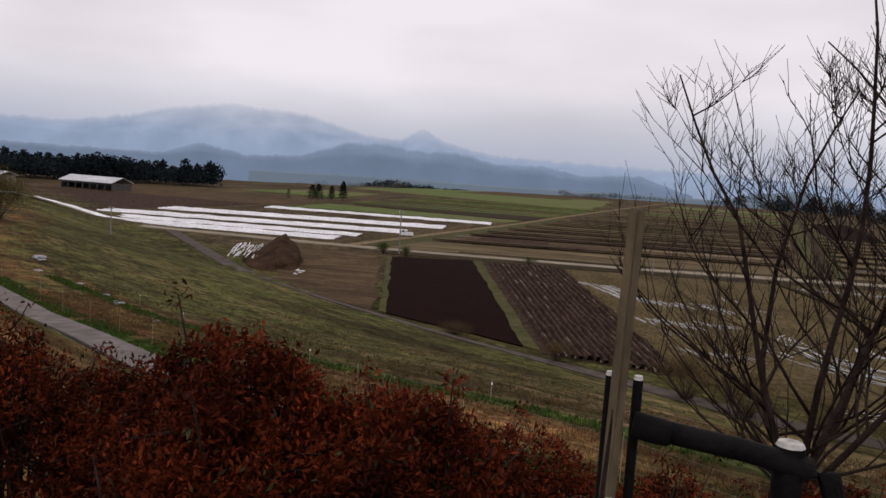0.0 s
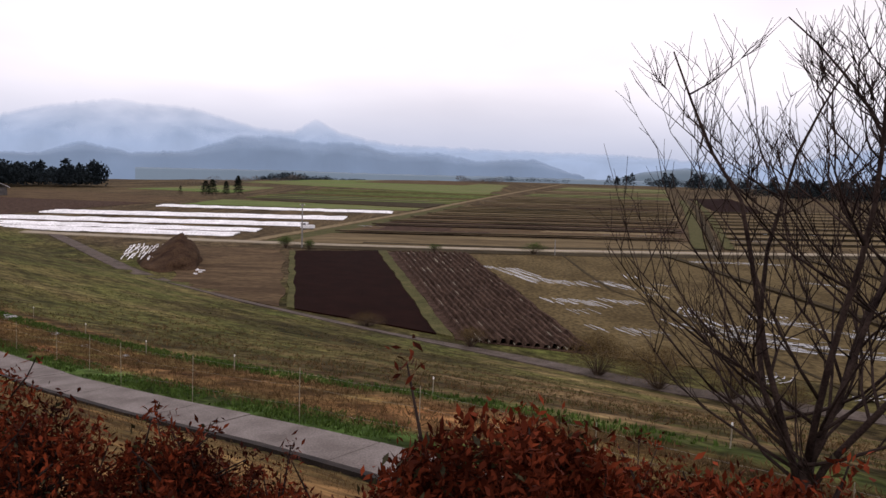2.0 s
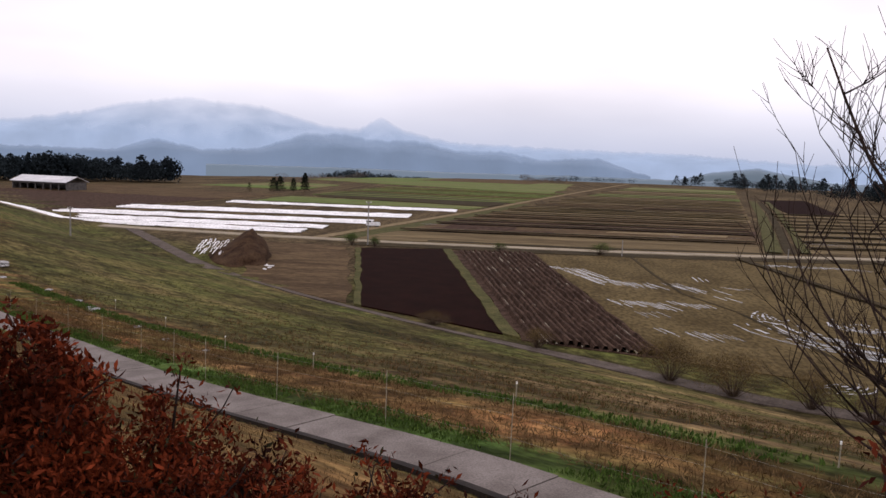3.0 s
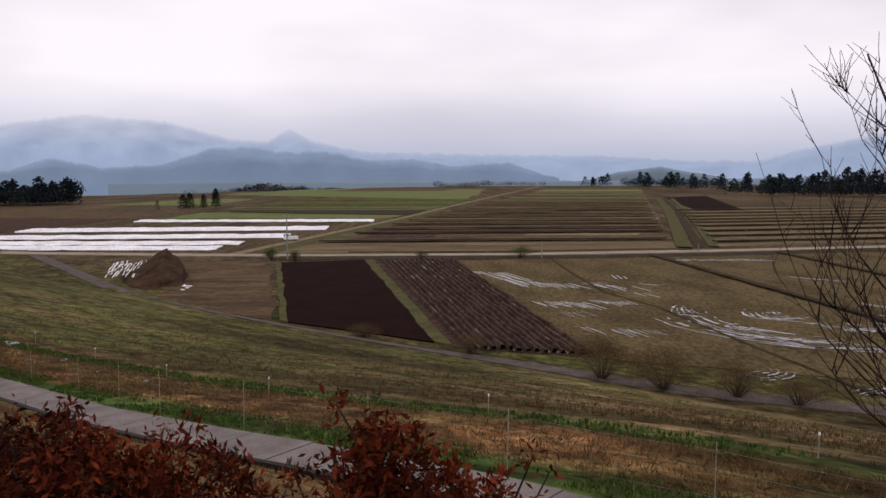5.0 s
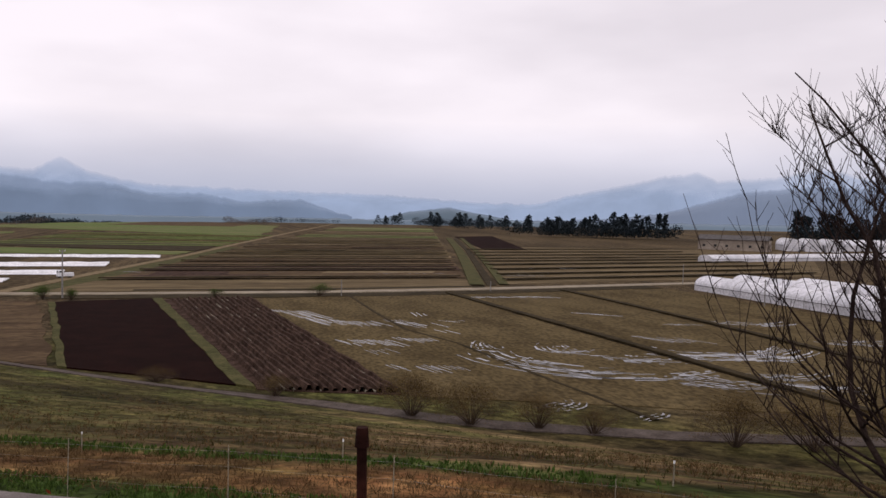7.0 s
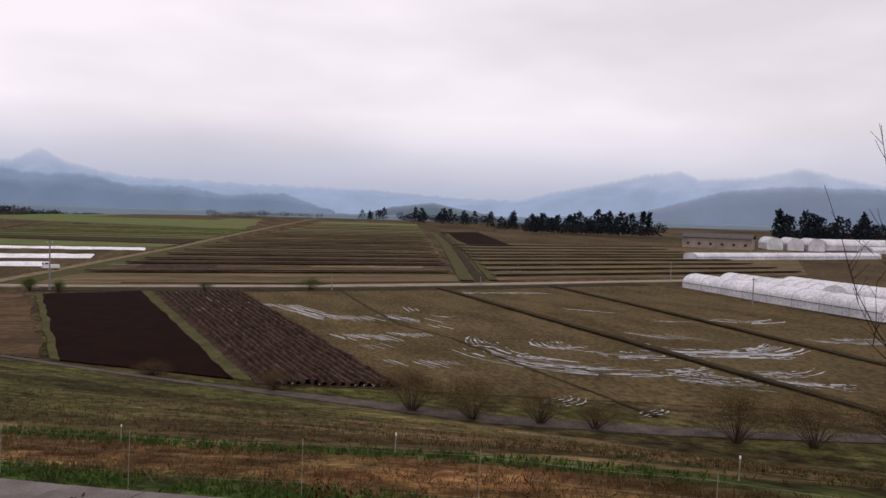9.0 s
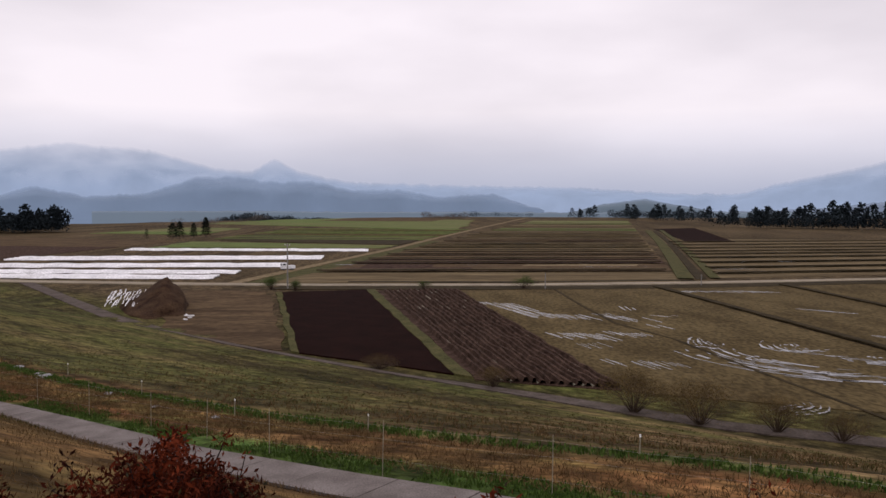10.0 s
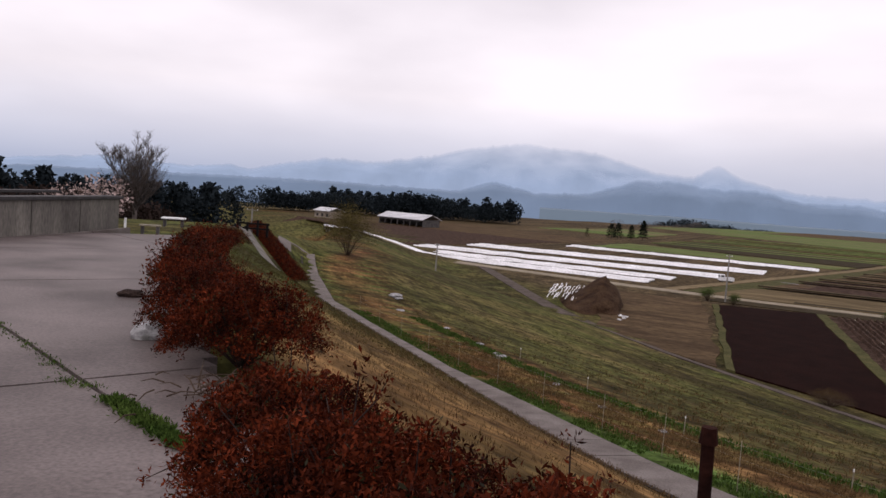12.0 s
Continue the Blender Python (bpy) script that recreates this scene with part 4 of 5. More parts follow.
ribbon("pavement_apron", [xy(74, 4.0), xy(78, 7.0)], 3.0, M_PATHC, "pale gravel strip at the yard's end", 0.04, 0.7, "path", 0.3)


# ---- hedge of clipped azaleas, red-brown in early spring ----
def azalea(x, y, r, h, seed, label, dense=1.0, leaf=0.036, z=None):
    rng = np.random.default_rng(seed)
    base = hz(x, y) - 0.02 if z is None else z
    t = thing("azalea_bush", (x, y, base), label, "bush", "hedge along the terrace edge")
    tips, V, Fc, off = [], [], [], 0
    nb = int(34 * (0.6 + 0.4 * dense))
    for i in range(nb):
        th, ph = rng.uniform(0, math.tau), rng.uniform(0.05, 1.25)
        lim = rng.uniform(0.75, 1.0)
        tip = Vector((r * math.cos(th) * math.sin(ph), r * math.sin(th) * math.sin(ph), h * (0.3 + 0.6 * math.cos(ph)))) * lim
        mid = tip * 0.5 + Vector(rng.normal(0, 0.04, 3)) - Vector((0, 0, 0.05 * h))
        v, f = bent([(tip.x * 0.06, tip.y * 0.06, 0), mid, tip], [0.012, 0.007, 0.003], 4)
        V += v
        Fc += [tuple(q + off for q in g) for g in f]
        off += len(v)
        tips.append(tip)
        for _ in range(4):
            b = mid.lerp(tip, rng.uniform(0.2, 1.0))
            e = b + Vector(rng.normal(0, 0.10, 3)) + Vector((0, 0, 0.08))
            v, f = bent([b, b.lerp(e, 0.5), e], [0.005, 0.004, 0.002], 3)
            V += v
            Fc += [tuple(q + off for q in g) for g in f]
            off += len(v)
            tips.append(e)
    raw("branch_frame", V, Fc, M_BARK, t)["kind"] = "stuff"
    # leaves stand in whorls on an uneven shell
    n = int((1500 if leaf < 0.05 else 520) * dense * (r / 0.6) * (h / 1.0))
    th, u = rng.uniform(0, math.tau, n), rng.uniform(0.0, 1.0, n)
    ph = np.arccos(1 - u * 1.05)
    lump = 1 + 0.16 * np.sin(3 * th + seed) + 0.10 * np.sin(7 * th + 2 * seed) * np.sin(5 * ph + seed) + 0.08 * np.sin(13 * th + 11 * ph)
    k = lump * rng.uniform(0.62, 1.04, n) ** 0.7
    c = np.stack([r * k * np.cos(th) * np.sin(ph), r * k * np.sin(th) * np.sin(ph), h * (0.28 + 0.64 * np.cos(ph) * np.minimum(k, 1.05))], 1)
    c[:, 2] = np.clip(c[:, 2], 0.05, None)
    c = np.concatenate([c, np.array([tuple(q) for q in tips])])
    per = 22 if leaf < 0.028 else 14 if leaf < 0.04 else 8
    w = np.repeat(c, per, 0) + rng.normal(0, max(leaf * 0.6, 0.02), (len(c) * per, 3))
    v, f = leaves(rng, w, leaf, 0.55, 0.36)
    raw_np("foliage", v, f, M_LEAF, t, "small leathery red-brown leaves")["kind"] = "stuff"
    g = rng.random(len(c)) < 0.16
    w = np.repeat(c[g], 5, 0) + rng.normal(0, 0.022, (int(g.sum()) * 5, 3))
    if len(w):
        v, f = leaves(rng, w, leaf, 0.5, 0.36)
        raw_np("green_foliage", v, f, M_LEAFG, t, "dull green leaves among the red")["kind"] = "stuff"
    # a few long shoots stand above the rest
    V, Fc, off, cc = [], [], 0, []
    for i in range(2):
        b = Vector(c[rng.integers(0, n)])
        b.z = max(b.z, 0.6 * h)
        e = b + Vector((rng.normal(0, 0.05), rng.normal(0, 0.05), rng.uniform(0.07, 0.17)))
        v, f = bent([b, b.lerp(e, 0.5) + Vector((0.01, 0, 0)), e], [0.004, 0.003, 0.002], 4)
        V += v
        Fc += [tuple(q + off for q in gg) for gg in f]
        off += len(v)
        cc += [tuple(e)] * 7 + [tuple(b.lerp(e, 0.6))] * 5
    raw("shoot_tuft", V, Fc, M_BARK, t)["kind"] = "stuff"
    v, f = leaves(rng, np.array(cc) + rng.normal(0, 0.012, (len(cc), 3)), 0.032, 0.9, 0.36)
    raw_np("shoot_foliage", v, f, M_LEAF, t)["kind"] = "stuff"
    return t


RB = "dense red-brown azalea bush at the yard's edge"
for i, (x, y, r, h, dn) in enumerate([
        (-2.06, 3.40, 0.38, 1.33, 3.6), (-1.62, 3.45, 0.36, 1.20, 3.6), (-2.0, 4.75, 0.5, 0.92, 1.2), (-2.75, 4.6, 0.40, 0.74, 1.0), (-3.4, 4.5, 0.34, 0.98, 0.45), (-3.0, 4.55, 0.26, 0.88, 1.1), (-3.75, 4.75, 0.27, 1.08, 0.5), (-4.55, 4.7, 0.32, 1.2, 1.2), (-1.3, 4.85, 0.48, 0.90, 1.1),
        (-4.0, 4.46, 0.26, 1.33, 1.6), (-4.8, 4.6, 0.32, 1.32, 1.4), (-0.6, 4.95, 0.45, 0.72, 0.9), (0.15, 5.1, 0.45, 0.7, 0.9),
        (-5.9, 6.2, 0.44, 0.88, 0.9), (-6.45, 6.5, 0.42, 0.86, 0.9), (-7.1, 6.75, 0.46, 0.74, 1.0), (-8.2, 7.3, 0.40, 0.78, 0.8), (-9.3, 7.35, 0.56, 0.84, 1.3), (-10.1, 7.95, 0.56, 0.72, 1.2),
        (-10.9, 8.6, 0.5, 0.66, 1.0), (-13.0, 10.75, 0.62, 0.78, 1.3), (-13.9, 11.4, 0.6, 0.76, 1.2), (-15.0, 12.4, 0.5, 0.68, 1.0),
        (-16.2, 13.4, 0.55, 0.68, 1.0), (-17.4, 14.6, 0.55, 0.66, 1.0), (-18.6, 15.9, 0.55, 0.66, 1.0), (-19.8, 17.2, 0.55, 0.66, 1.0),
        (-21.0, 18.6, 0.6, 0.66, 1.0), (-22.2, 20.1, 0.6, 0.66, 1.0), (-23.4, 21.6, 0.6, 0.64, 1.0), (-24.6, 23.1, 0.6, 0.62, 1.0), (-25.8, 24.8, 0.6, 0.6, 1.0)]):
    azalea(x, y, r, h, 100 + i, RB, dn, 0.022 if y < 4 else 0.026 if x > -11.5 else 0.03 if x > -16 else 0.05, z=max(hz(x, y), plat_z(x, y) - 0.25) - 0.02)
for i in range(13):
    x, y = xy(64.5 + 1.25 * i, 9.3 - 0.05 * i)
    azalea(x, y, 0.85, 0.95, 200 + i, "red-brown azalea bush in a row on the grass bank", 0.9, 0.075)


# ---- bare tree on the slope ----
def bare_tree(name, x, y, h, spread, seed, label, leaders=4, fork=0.16, trunk=0.11, mm=M_BARK, twig=1.0, kids=(11, 7, 5), side_len=0.37, fine=0.0035, tilt=0.0):
    """Leaders rise from a low fork; side branches leave them at all heights and bend upward."""
    rng = random.Random(seed)
    t = thing(name, (x, y, hz(x, y) - 0.1), label, "tree")

    def branch(p, d, length, r, up, k):
        pts, rad = [p], [r]
        for i in range(k):
            d = (d + Vector((rng.gauss(0, 0.135), rng.gauss(0, 0.135), up + rng.gauss(0, 0.07)))).normalized()
            p = p + d * (length / k)
            pts.append(p)
            rad.append(max(fine * 0.63, r * (1 - 0.8 * (i + 1) / k)))
        return pts, rad

    def along(pts, rad, q):
        s = q * (len(pts) - 1)
        i = min(int(s), len(pts) - 2)
        f = s - i
        return pts[i].lerp(pts[i + 1], f), rad[i] + (rad[i + 1] - rad[i]) * f, (pts[i + 1] - pts[i]).normalized()

    top = Vector((0.05, 0, h * fork))
    v, f = bent([(0, 0, -0.1), (0.0, 0.02, h * fork * 0.5), top], [trunk * 1.5, trunk * 1.15, trunk], 10)
    raw("trunk", v, f, mm, t, smooth=True)
    for s in range(leaders):
        ang = math.tau * s / leaders + rng.uniform(-0.3, 0.3)
        lean = spread * rng.uniform(0.5, 1.0) if s else 0.08
        V, Fc, off = [], [], 0

        def keep(pts, rad, n):
            nonlocal off
            v, f = bent(pts, rad, n)
            V.extend(v)
            Fc.extend(tuple(q + off for q in g) for g in f)
            off += len(v)

        L0 = h * (1 - fork) * rng.uniform(0.85, 1.0)
        lp, lr = branch(top * rng.uniform(0.7, 1.0), Vector((math.cos(ang) * lean + tilt, math.sin(ang) * lean, 1)).normalized(), L0, trunk * 0.52, 0.03, 9)
        keep(lp, lr, 7)
        for i in range(kids[0]):
            q = rng.uniform(0.04, 0.97)
            p, r, d = along(lp, lr, q)
            th = rng.uniform(0, math.tau)
            side = Vector((math.cos(th), math.sin(th), rng.uniform(-0.05, 0.45)))
            L1 = h * (side_len - 0.8 * side_len * q) * rng.uniform(0.75, 1.15)
            bp, br = branch(p, (d * 0.35 + side).normalized(), L1, max(r * 0.55, fine * 2.3), 0.13, 6)
            keep(bp, br, 5)
            for j in range(kids[1]):
                p2, r2, d2 = along(bp, br, rng.uniform(0.15, 1.0))
                s2 = Vector((rng.gauss(0, 1), rng.gauss(0, 1), rng.uniform(0, 0.8))).normalized()
                cp, cr = branch(p2, (d2 * 0.8 + s2 * 0.7).normalized(), L1 * rng.uniform(0.25, 0.5), max(r2 * 0.6, fine * 1.4), 0.12, 4)
                keep(cp, cr, 4)
                for k in range(kids[2]):
                    p3, r3, d3 = along(cp, cr, rng.uniform(0.1, 1.0))
                    s3 = Vector((rng.gauss(0, 1), rng.gauss(0, 1), rng.uniform(0, 0.9))).normalized()
                    ep, er = branch(p3, (d3 * 0.8 + s3 * 0.8).normalized(), h * twig * rng.uniform(0.015, 0.05), max(r3 * 0.6, fine), 0.1, 2)
                    keep(ep, er, 3)
        raw("limb", V, Fc, mm, t, smooth=True)
    return t


bare_tree("bare_tree", 1.45, 9.3, 6.9, 0.24, 7, "leafless many-stemmed tree with fine dark twigs", 6, 0.26, 0.075, M_BARK, 1.1, (11, 6, 4), 0.40, 0.0042, tilt=0.12)
bare_tree("bare_tree", 3.45, 10.8, 8.8, 0.42, 19, "taller leafless tree with stout dark limbs", 7, 0.42, 0.085, M_BARK, 1.0, (10, 6, 4), 0.26, 0.0045)

# ---- handrail at the steps, with an old stake lashed to it ----
rail = thing("handrail", (-1.158, 2.86, 0.016), "black pipe handrail with pale post caps", "railing")
for (dx, dy, top, r) in [(-0.012, 0.012, 1.366, 0.009), (0.036, 0.014, 1.362, 0.009), (0.300, 0.01, 1.272, 0.026)]:
    bm = bmesh.new()
    tube(bm, (dx, dy, 0), (dx, dy, top), r, r * 0.97, 14)
    ob = part("post", bm, M_BLACKWOOD, rail)
    bm = bmesh.new()
    tube(bm, (dx, dy, top), (dx, dy, top + 0.007), r * 0.93, r * 0.8, 14)
    part("post_cap", bm, M_CUT, rail, "pale cap")
v, f = bent([(0.03, -0.012, 1.290), (0.07, -0.018, 1.284), (0.09, -0.018, 1.281)], [0.023, 0.023, 0.022], 12)
raw("socket", v, f, M_BLACKWOOD, rail, smooth=True)
v, f = bent([(0.05, -0.015, 1.288), (0.22, -0.008, 1.262), (0.33, 0.0, 1.238), (0.37, 0.012, 1.22), (0.41, 0.03, 1.12), (0.48, 0.06, 0.95), (0.53, 0.09, 0.6), (0.54, 0.1, 0.0)], [0.0195] * 8, 12)
raw("rail", v, f, M_BLACKWOOD, rail, smooth=True)
stake = thing("wooden_stake", (-1.15, 2.845, 0), "tall weathered square wooden stake standing by a handrail", "stake")
bm = bmesh.new()
tube(bm, (-0.03, 0, 0), (-0.006, -0.005, 1.675), 0.0165, 0.0155, 4)
bmesh.ops.rotate(bm, verts=bm.verts, cent=(0, 0, 0), matrix=Matrix.Rotation(radians(12), 3, "Z"))
bmesh.ops.bevel(bm, geom=bm.edges[:], offset=0.003, segments=2, affect="EDGES")
part("shaft", bm, M_WEATHER, stake)
bm = bmesh.new()
box(bm, (0.016, 0.006, 0.03), (-0.011, -0.019, 1.165), 12, 0.0025)
part("scar", bm, M_CUT, stake, "pale scar in the wood")
bm = bmesh.new()
box(bm, (0.007, 0.012, 0.33), (-0.022, -0.012, 1.17), 10, 0.002, 0, 2.5)
part("splinter", bm, M_BARK, stake, "dark split edge")

for (x, y, top, r) in [(-5.08, 4.75, 1.415, 0.0085), (-8.866, 7.194, 1.06, 0.0125)]:
    p = thing("iron_post", (x, y, hz(x, y)), "thin rusty iron post in the hedge", "post", "posts along the hedge")
    zt = top - p.matrix_world.translation.z
    bm = bmesh.new()
    tube(bm, (0, 0, -0.1), (-0.02, 0, zt - 0.03), r, r * 0.95, 12)
    part("shaft", bm, M_RUST, p)
    bm = bmesh.new()
    tube(bm, (-0.02, 0, zt - 0.03), (-0.02, 0, zt), r * 1.35, r * 1.1, 12)
    part("cap", bm, M_RUST, p, "flared rusty cap")

# ---- electric fence along the path ----
row1 = [1.6, 5.0, 8.4, 11.9, 15.1, 18.9, 22.4, 25.8, 29.2, 33.3, 37.0, 41, 45, 49.5, 54, 59]
tops = []
for a in row1:
    x, y = xy(a, float(np.interp(a, PATH_A, PATH_N)) + (0.85 if a < 24 else 1.3))
    s = thing("fence_stake", (x, y, hz(x, y)), "thin pale electric-fence stake beside a path", "fence stake", "electric fence stakes")
    lean = random.uniform(-0.03, 0.03)
    bm = bmesh.new()
    tube(bm, (0, 0, -0.05), (lean, 0, 1.12), 0.0075, 0.007, 6)
    part("rod", bm, M_STAKE, s)
    for zc in (0.35, 0.75, 1.02):
        bm = bmesh.new()
        tube(bm, (lean * zc, -0.012, zc - 0.02), (lean * zc, -0.012, zc + 0.02), 0.011, 0.011, 6)
        part("insulator", bm, M_STAKE, s)
    tops.append((x, y, hz(x, y)))
for zc in (0.35, 0.75, 1.02):
    V, Fc, off = [], [], 0
    for p, q in zip(tops, tops[1:]):
        a, b = Vector(p) + Vector((0, -0.012, zc)), Vector(q) + Vector((0, -0.012, zc))
        v, f = bent([a, a.lerp(b, 0.5) - Vector((0, 0, 0.03)), b], [0.0011] * 3, 3)
        V += v
        Fc += [tuple(k + off for k in g) for g in f]
        off += len(v)
    tagged(raw("fence_wire", V, Fc, M_WIRE), "thin wire strung between pale stakes", "wire")
for a, n in [(-6, 15.0), (1, 15.0), (8.2, 14.9), (15.5, 14.6), (23, 14.0), (30, 15), (38, 16.5), (46, 17.5)]:
    x, y = xy(a, n)
    s = thing("marker_stake", (x, y, hz(x, y)), "short white-topped marker stake in rough grass", "stake", "marker stakes")
    bm = bmesh.new()
    tube(bm, (0, 0, -0.05), (0.01, 0, 0.5), 0.016, 0.015, 6)
    part("rod", bm, M_STAKE, s)
    bm = bmesh.new()
    tube(bm, (0.01, 0, 0.5), (0.01, 0, 0.56), 0.02, 0.018, 6)
    part("cap", bm, M_WHITECAP, s, "white cap")


# ---- stones ----
def boulder(x, y, r, seed, label, flat=0.55, m=M_STONE, z=None):
    bm = bmesh.new()
    bmesh.ops.create_icosphere(bm, subdivisions=3, radius=r)
    for v in bm.verts:
        k = 1 + 0.35 * noise.noise(v.co * (1.4 / r) + Vector((seed, 0, 0))) + 0.12 * noise.noise(v.co * (4 / r))
        v.co = Vector((v.co.x * k * 1.2, v.co.y * k, v.co.z * k * flat))
    ob = link("boulder", bm, m, smooth=False)
    ob.matrix_world = pose(x, y, (hz(x, y) if z is None else z) + r * flat * 0.45, 0, 0, seed * 40)
    return tagged(ob, label, "stone")


boulder(-14.35, 11.15, 0.21, 2, "pale rough stone on the yard beside the hedge", z=plat_z(-14.35, 11.15))
boulder(-16.7, 12.9, 0.13, 5, "small dark stone on the yard beside the hedge", 0.5, M_BARK, z=plat_z(-16.7, 12.9))
for i, (a, n, r) in enumerate([(45.6, 16.2, 0.32), (71.8, 19.2, 0.55), (64, 17, 0.3), (50, 17, 0.2), (56, 17.4, 0.22), (39, 15.6, 0.16), (30, 14.2, 0.14), (34, 14.6, 0.12), (46.6, 16.4, 0.2), (70.3, 19, 0.3)]):
    boulder(*xy(a, n), r, i + 11, "pale stone half sunk in the rough slope", 0.28)

# dead twigs swept under the hedge
brush = thing("brushwood", (-12.35, 9.75, plat_z(-12.35, 9.75)), "grey dead twigs lying under the hedge", "brushwood")
rb = random.Random(77)
V, Fc, off = [], [], 0
for i in range(90):
    a0 = Vector((rb.gauss(0, 0.17), rb.gauss(0, 0.17), rb.uniform(0.01, 0.14)))
    d0 = Vector((rb.gauss(0, 1), rb.gauss(0, 1), rb.gauss(0, 0.2))).normalized() * rb.uniform(0.08, 0.26)
    v, f = bent([a0, a0 + d0 * 0.5 + Vector((0, 0, 0.02)), a0 + d0], [0.006, 0.005, 0.002], 4)
    V += v
    Fc += [tuple(q + off for q in g) for g in f]
    off += len(v)
raw("brush", V, Fc, M_TWIG, brush)["kind"] = "stuff"


# ---- far side of the yard ----
bench = thing("bench", (-27.4, 23.1, plat_z(-27.4, 23.1)), "small low wooden bench on the yard", "bench", rz=40)
bm = bmesh.new()
box(bm, (0.62, 0.28, 0.045), (0, 0, 0.27), bevel=0.008)
part("seat", bm, M_STAKE, bench, "pale worn seat board")
for sx in (-0.22, 0.22):
    bm = bmesh.new()
    box(bm, (0.08, 0.24, 0.25), (sx, 0, 0.125), bevel=0.008)
    part("leg", bm, M_TIMBER, bench)
mk = thing("marker_post", (-29.5, 24.0, plat_z(-29.5, 24.0)), "short white marker post at the wall's end", "post")
bm = bmesh.new()
tube(bm, (0, 0, 0), (0, 0, 0.42), 0.04, 0.036, 10)
part("shaft", bm, M_WHITECAP, mk)


def utility_pole(x, y, h, r, label, z=None, arm=0.9):
    p = thing("utility_pole", (x, y, hz(x, y) if z is None else z), label, "utility pole", "poles")
    bm = bmesh.new()
    tube(bm, (0, 0, -0.3), (0, 0, h), r, r * 0.65, 10)
    part("shaft", bm, M_POLE, p)
    if arm:
        bm = bmesh.new()
        box(bm, (arm * 2, 0.09, 0.11), (0, 0, h - 0.35))
        part("crossarm", bm, M_POLE, p)
        for sx in (-0.85, 0, 0.85):
            bm = bmesh.new()
            tube(bm, (sx * arm, 0, h - 0.3), (sx * arm, 0, h - 0.1), 0.05, 0.035, 8)
            part("insulator", bm, M_WHITECAP, p)
    return p


utility_pole(-25.7, 153.5, 8.6, 0.16, "grey utility pole beside the farm road", arm=0.5)
utility_pole(23, 152, 3.2, 0.11, "short grey pole beside the farm road", arm=0)
utility_pole(-68, 122, 4.6, 0.13, "grey utility pole at the foot of the slope", arm=0.4)
utility_pole(56, 158, 2.2, 0.11, "short grey pole by the ditch", arm=0)
utility_pole(101, 128, 5.2, 0.13, "grey pole before a plastic greenhouse", arm=0.4)
utility_pole(112, 170, 5.0, 0.12, "grey pole beside the road", arm=0)
utility_pole(-105.9, 120, 6.6, 0.2, "grey utility pole beyond the yard", arm=1.4)

# a dark timber play frame by the pole
pf = thing("timber_frame", (-49.5, 54, hz(-49.5, 54)), "dark timber frame standing on grass", "timber frame", rz=20)
for i, sx in enumerate((-2.2, -0.9, 0.5, 1.8)):
    bm = bmesh.new()
    box(bm, (0.16, 0.16, 1.3 - 0.2 * (i % 2)), (sx * 0.6, 0, 0.65 - 0.1 * (i % 2)), bevel=0.01)
    part("post", bm, M_BLACKWOOD, pf)
for zc in (0.62, 1.0):
    bm = bmesh.new()
    box(bm, (2.7, 0.12, 0.13), (-0.1, 0.0, zc), bevel=0.01)
    part("beam", bm, M_BLACKWOOD, pf)


def small_vehicle(x, y, rz, label, cab=True, z=None):
    """A small white farm truck."""
    t = thing("pickup_truck", (x, y, hz(x, y) + 0.1 if z is None else z), label, "truck", rz=rz)
    bm = bmesh.new()
    box(bm, (3.3, 1.42, 0.5), (0, 0, 0.62), bevel=0.06)
    body = part("body", bm, M_WHITEP, t)
    bm = bmesh.new()
    box(bm, (1.15, 1.40, 0.95), (1.02, 0, 1.28), bevel=0.12)
    part("cab", bm, M_WHITEP, t)
    bm = bmesh.new()
    box(bm, (0.05, 1.2, 0.45), (1.585, 0, 1.4), bevel=0.01)
    part("windscreen", bm, M_GLASS, t, "dark windscreen")
    for sy in (-0.69, 0.69):
        bm = bmesh.new()
        box(bm, (0.7, 0.05, 0.4), (1.05, sy, 1.42), bevel=0.01)
        part("side_window", bm, M_GLASS, t)
        bm = bmesh.new()
        box(bm, (1.95, 0.05, 0.3), (-0.6, sy, 1.0))
        part("bed_side", bm, M_WHITEP, t)
    bm = bmesh.new()
    box(bm, (0.05, 1.38, 0.3), (-1.6, 0, 1.0))
    part("tailgate", bm, M_WHITEP, t)
    for sx in (-1.0, 1.05):
        for sy in (-0.62, 0.62):
            bm = bmesh.new()
            tube(bm, (sx, sy - 0.08, 0.28), (sx, sy + 0.08, 0.28), 0.28, 0.28, 16)
            w = part("wheel", bm, M_RUBBER, t)
            bm = bmesh.new()
            tube(bm, (sx, sy - 0.09, 0.28), (sx, sy + 0.09, 0.28), 0.15, 0.15, 12)
            part("rim", bm, M_POLE, w)
    return t


small_vehicle(-30.5, 193, 205, "small white pickup truck parked on a farm lane")
table = thing("low_table", (-33.4, 29.9, hz(-33.4, 29.9)), "low table with a white top beyond the hedge", "table", rz=40)
bm = bmesh.new()
box(bm, (0.95, 0.6, 0.06), (0, 0, 0.36), bevel=0.01)
part("tabletop", bm, M_WHITECAP, table, "white tabletop")
for sx in (-0.35, 0.35):
    bm = bmesh.new()
    box(bm, (0.09, 0.5, 0.34), (sx, 0, 0.17), bevel=0.008)
    part("leg", bm, M_TIMBER, table)


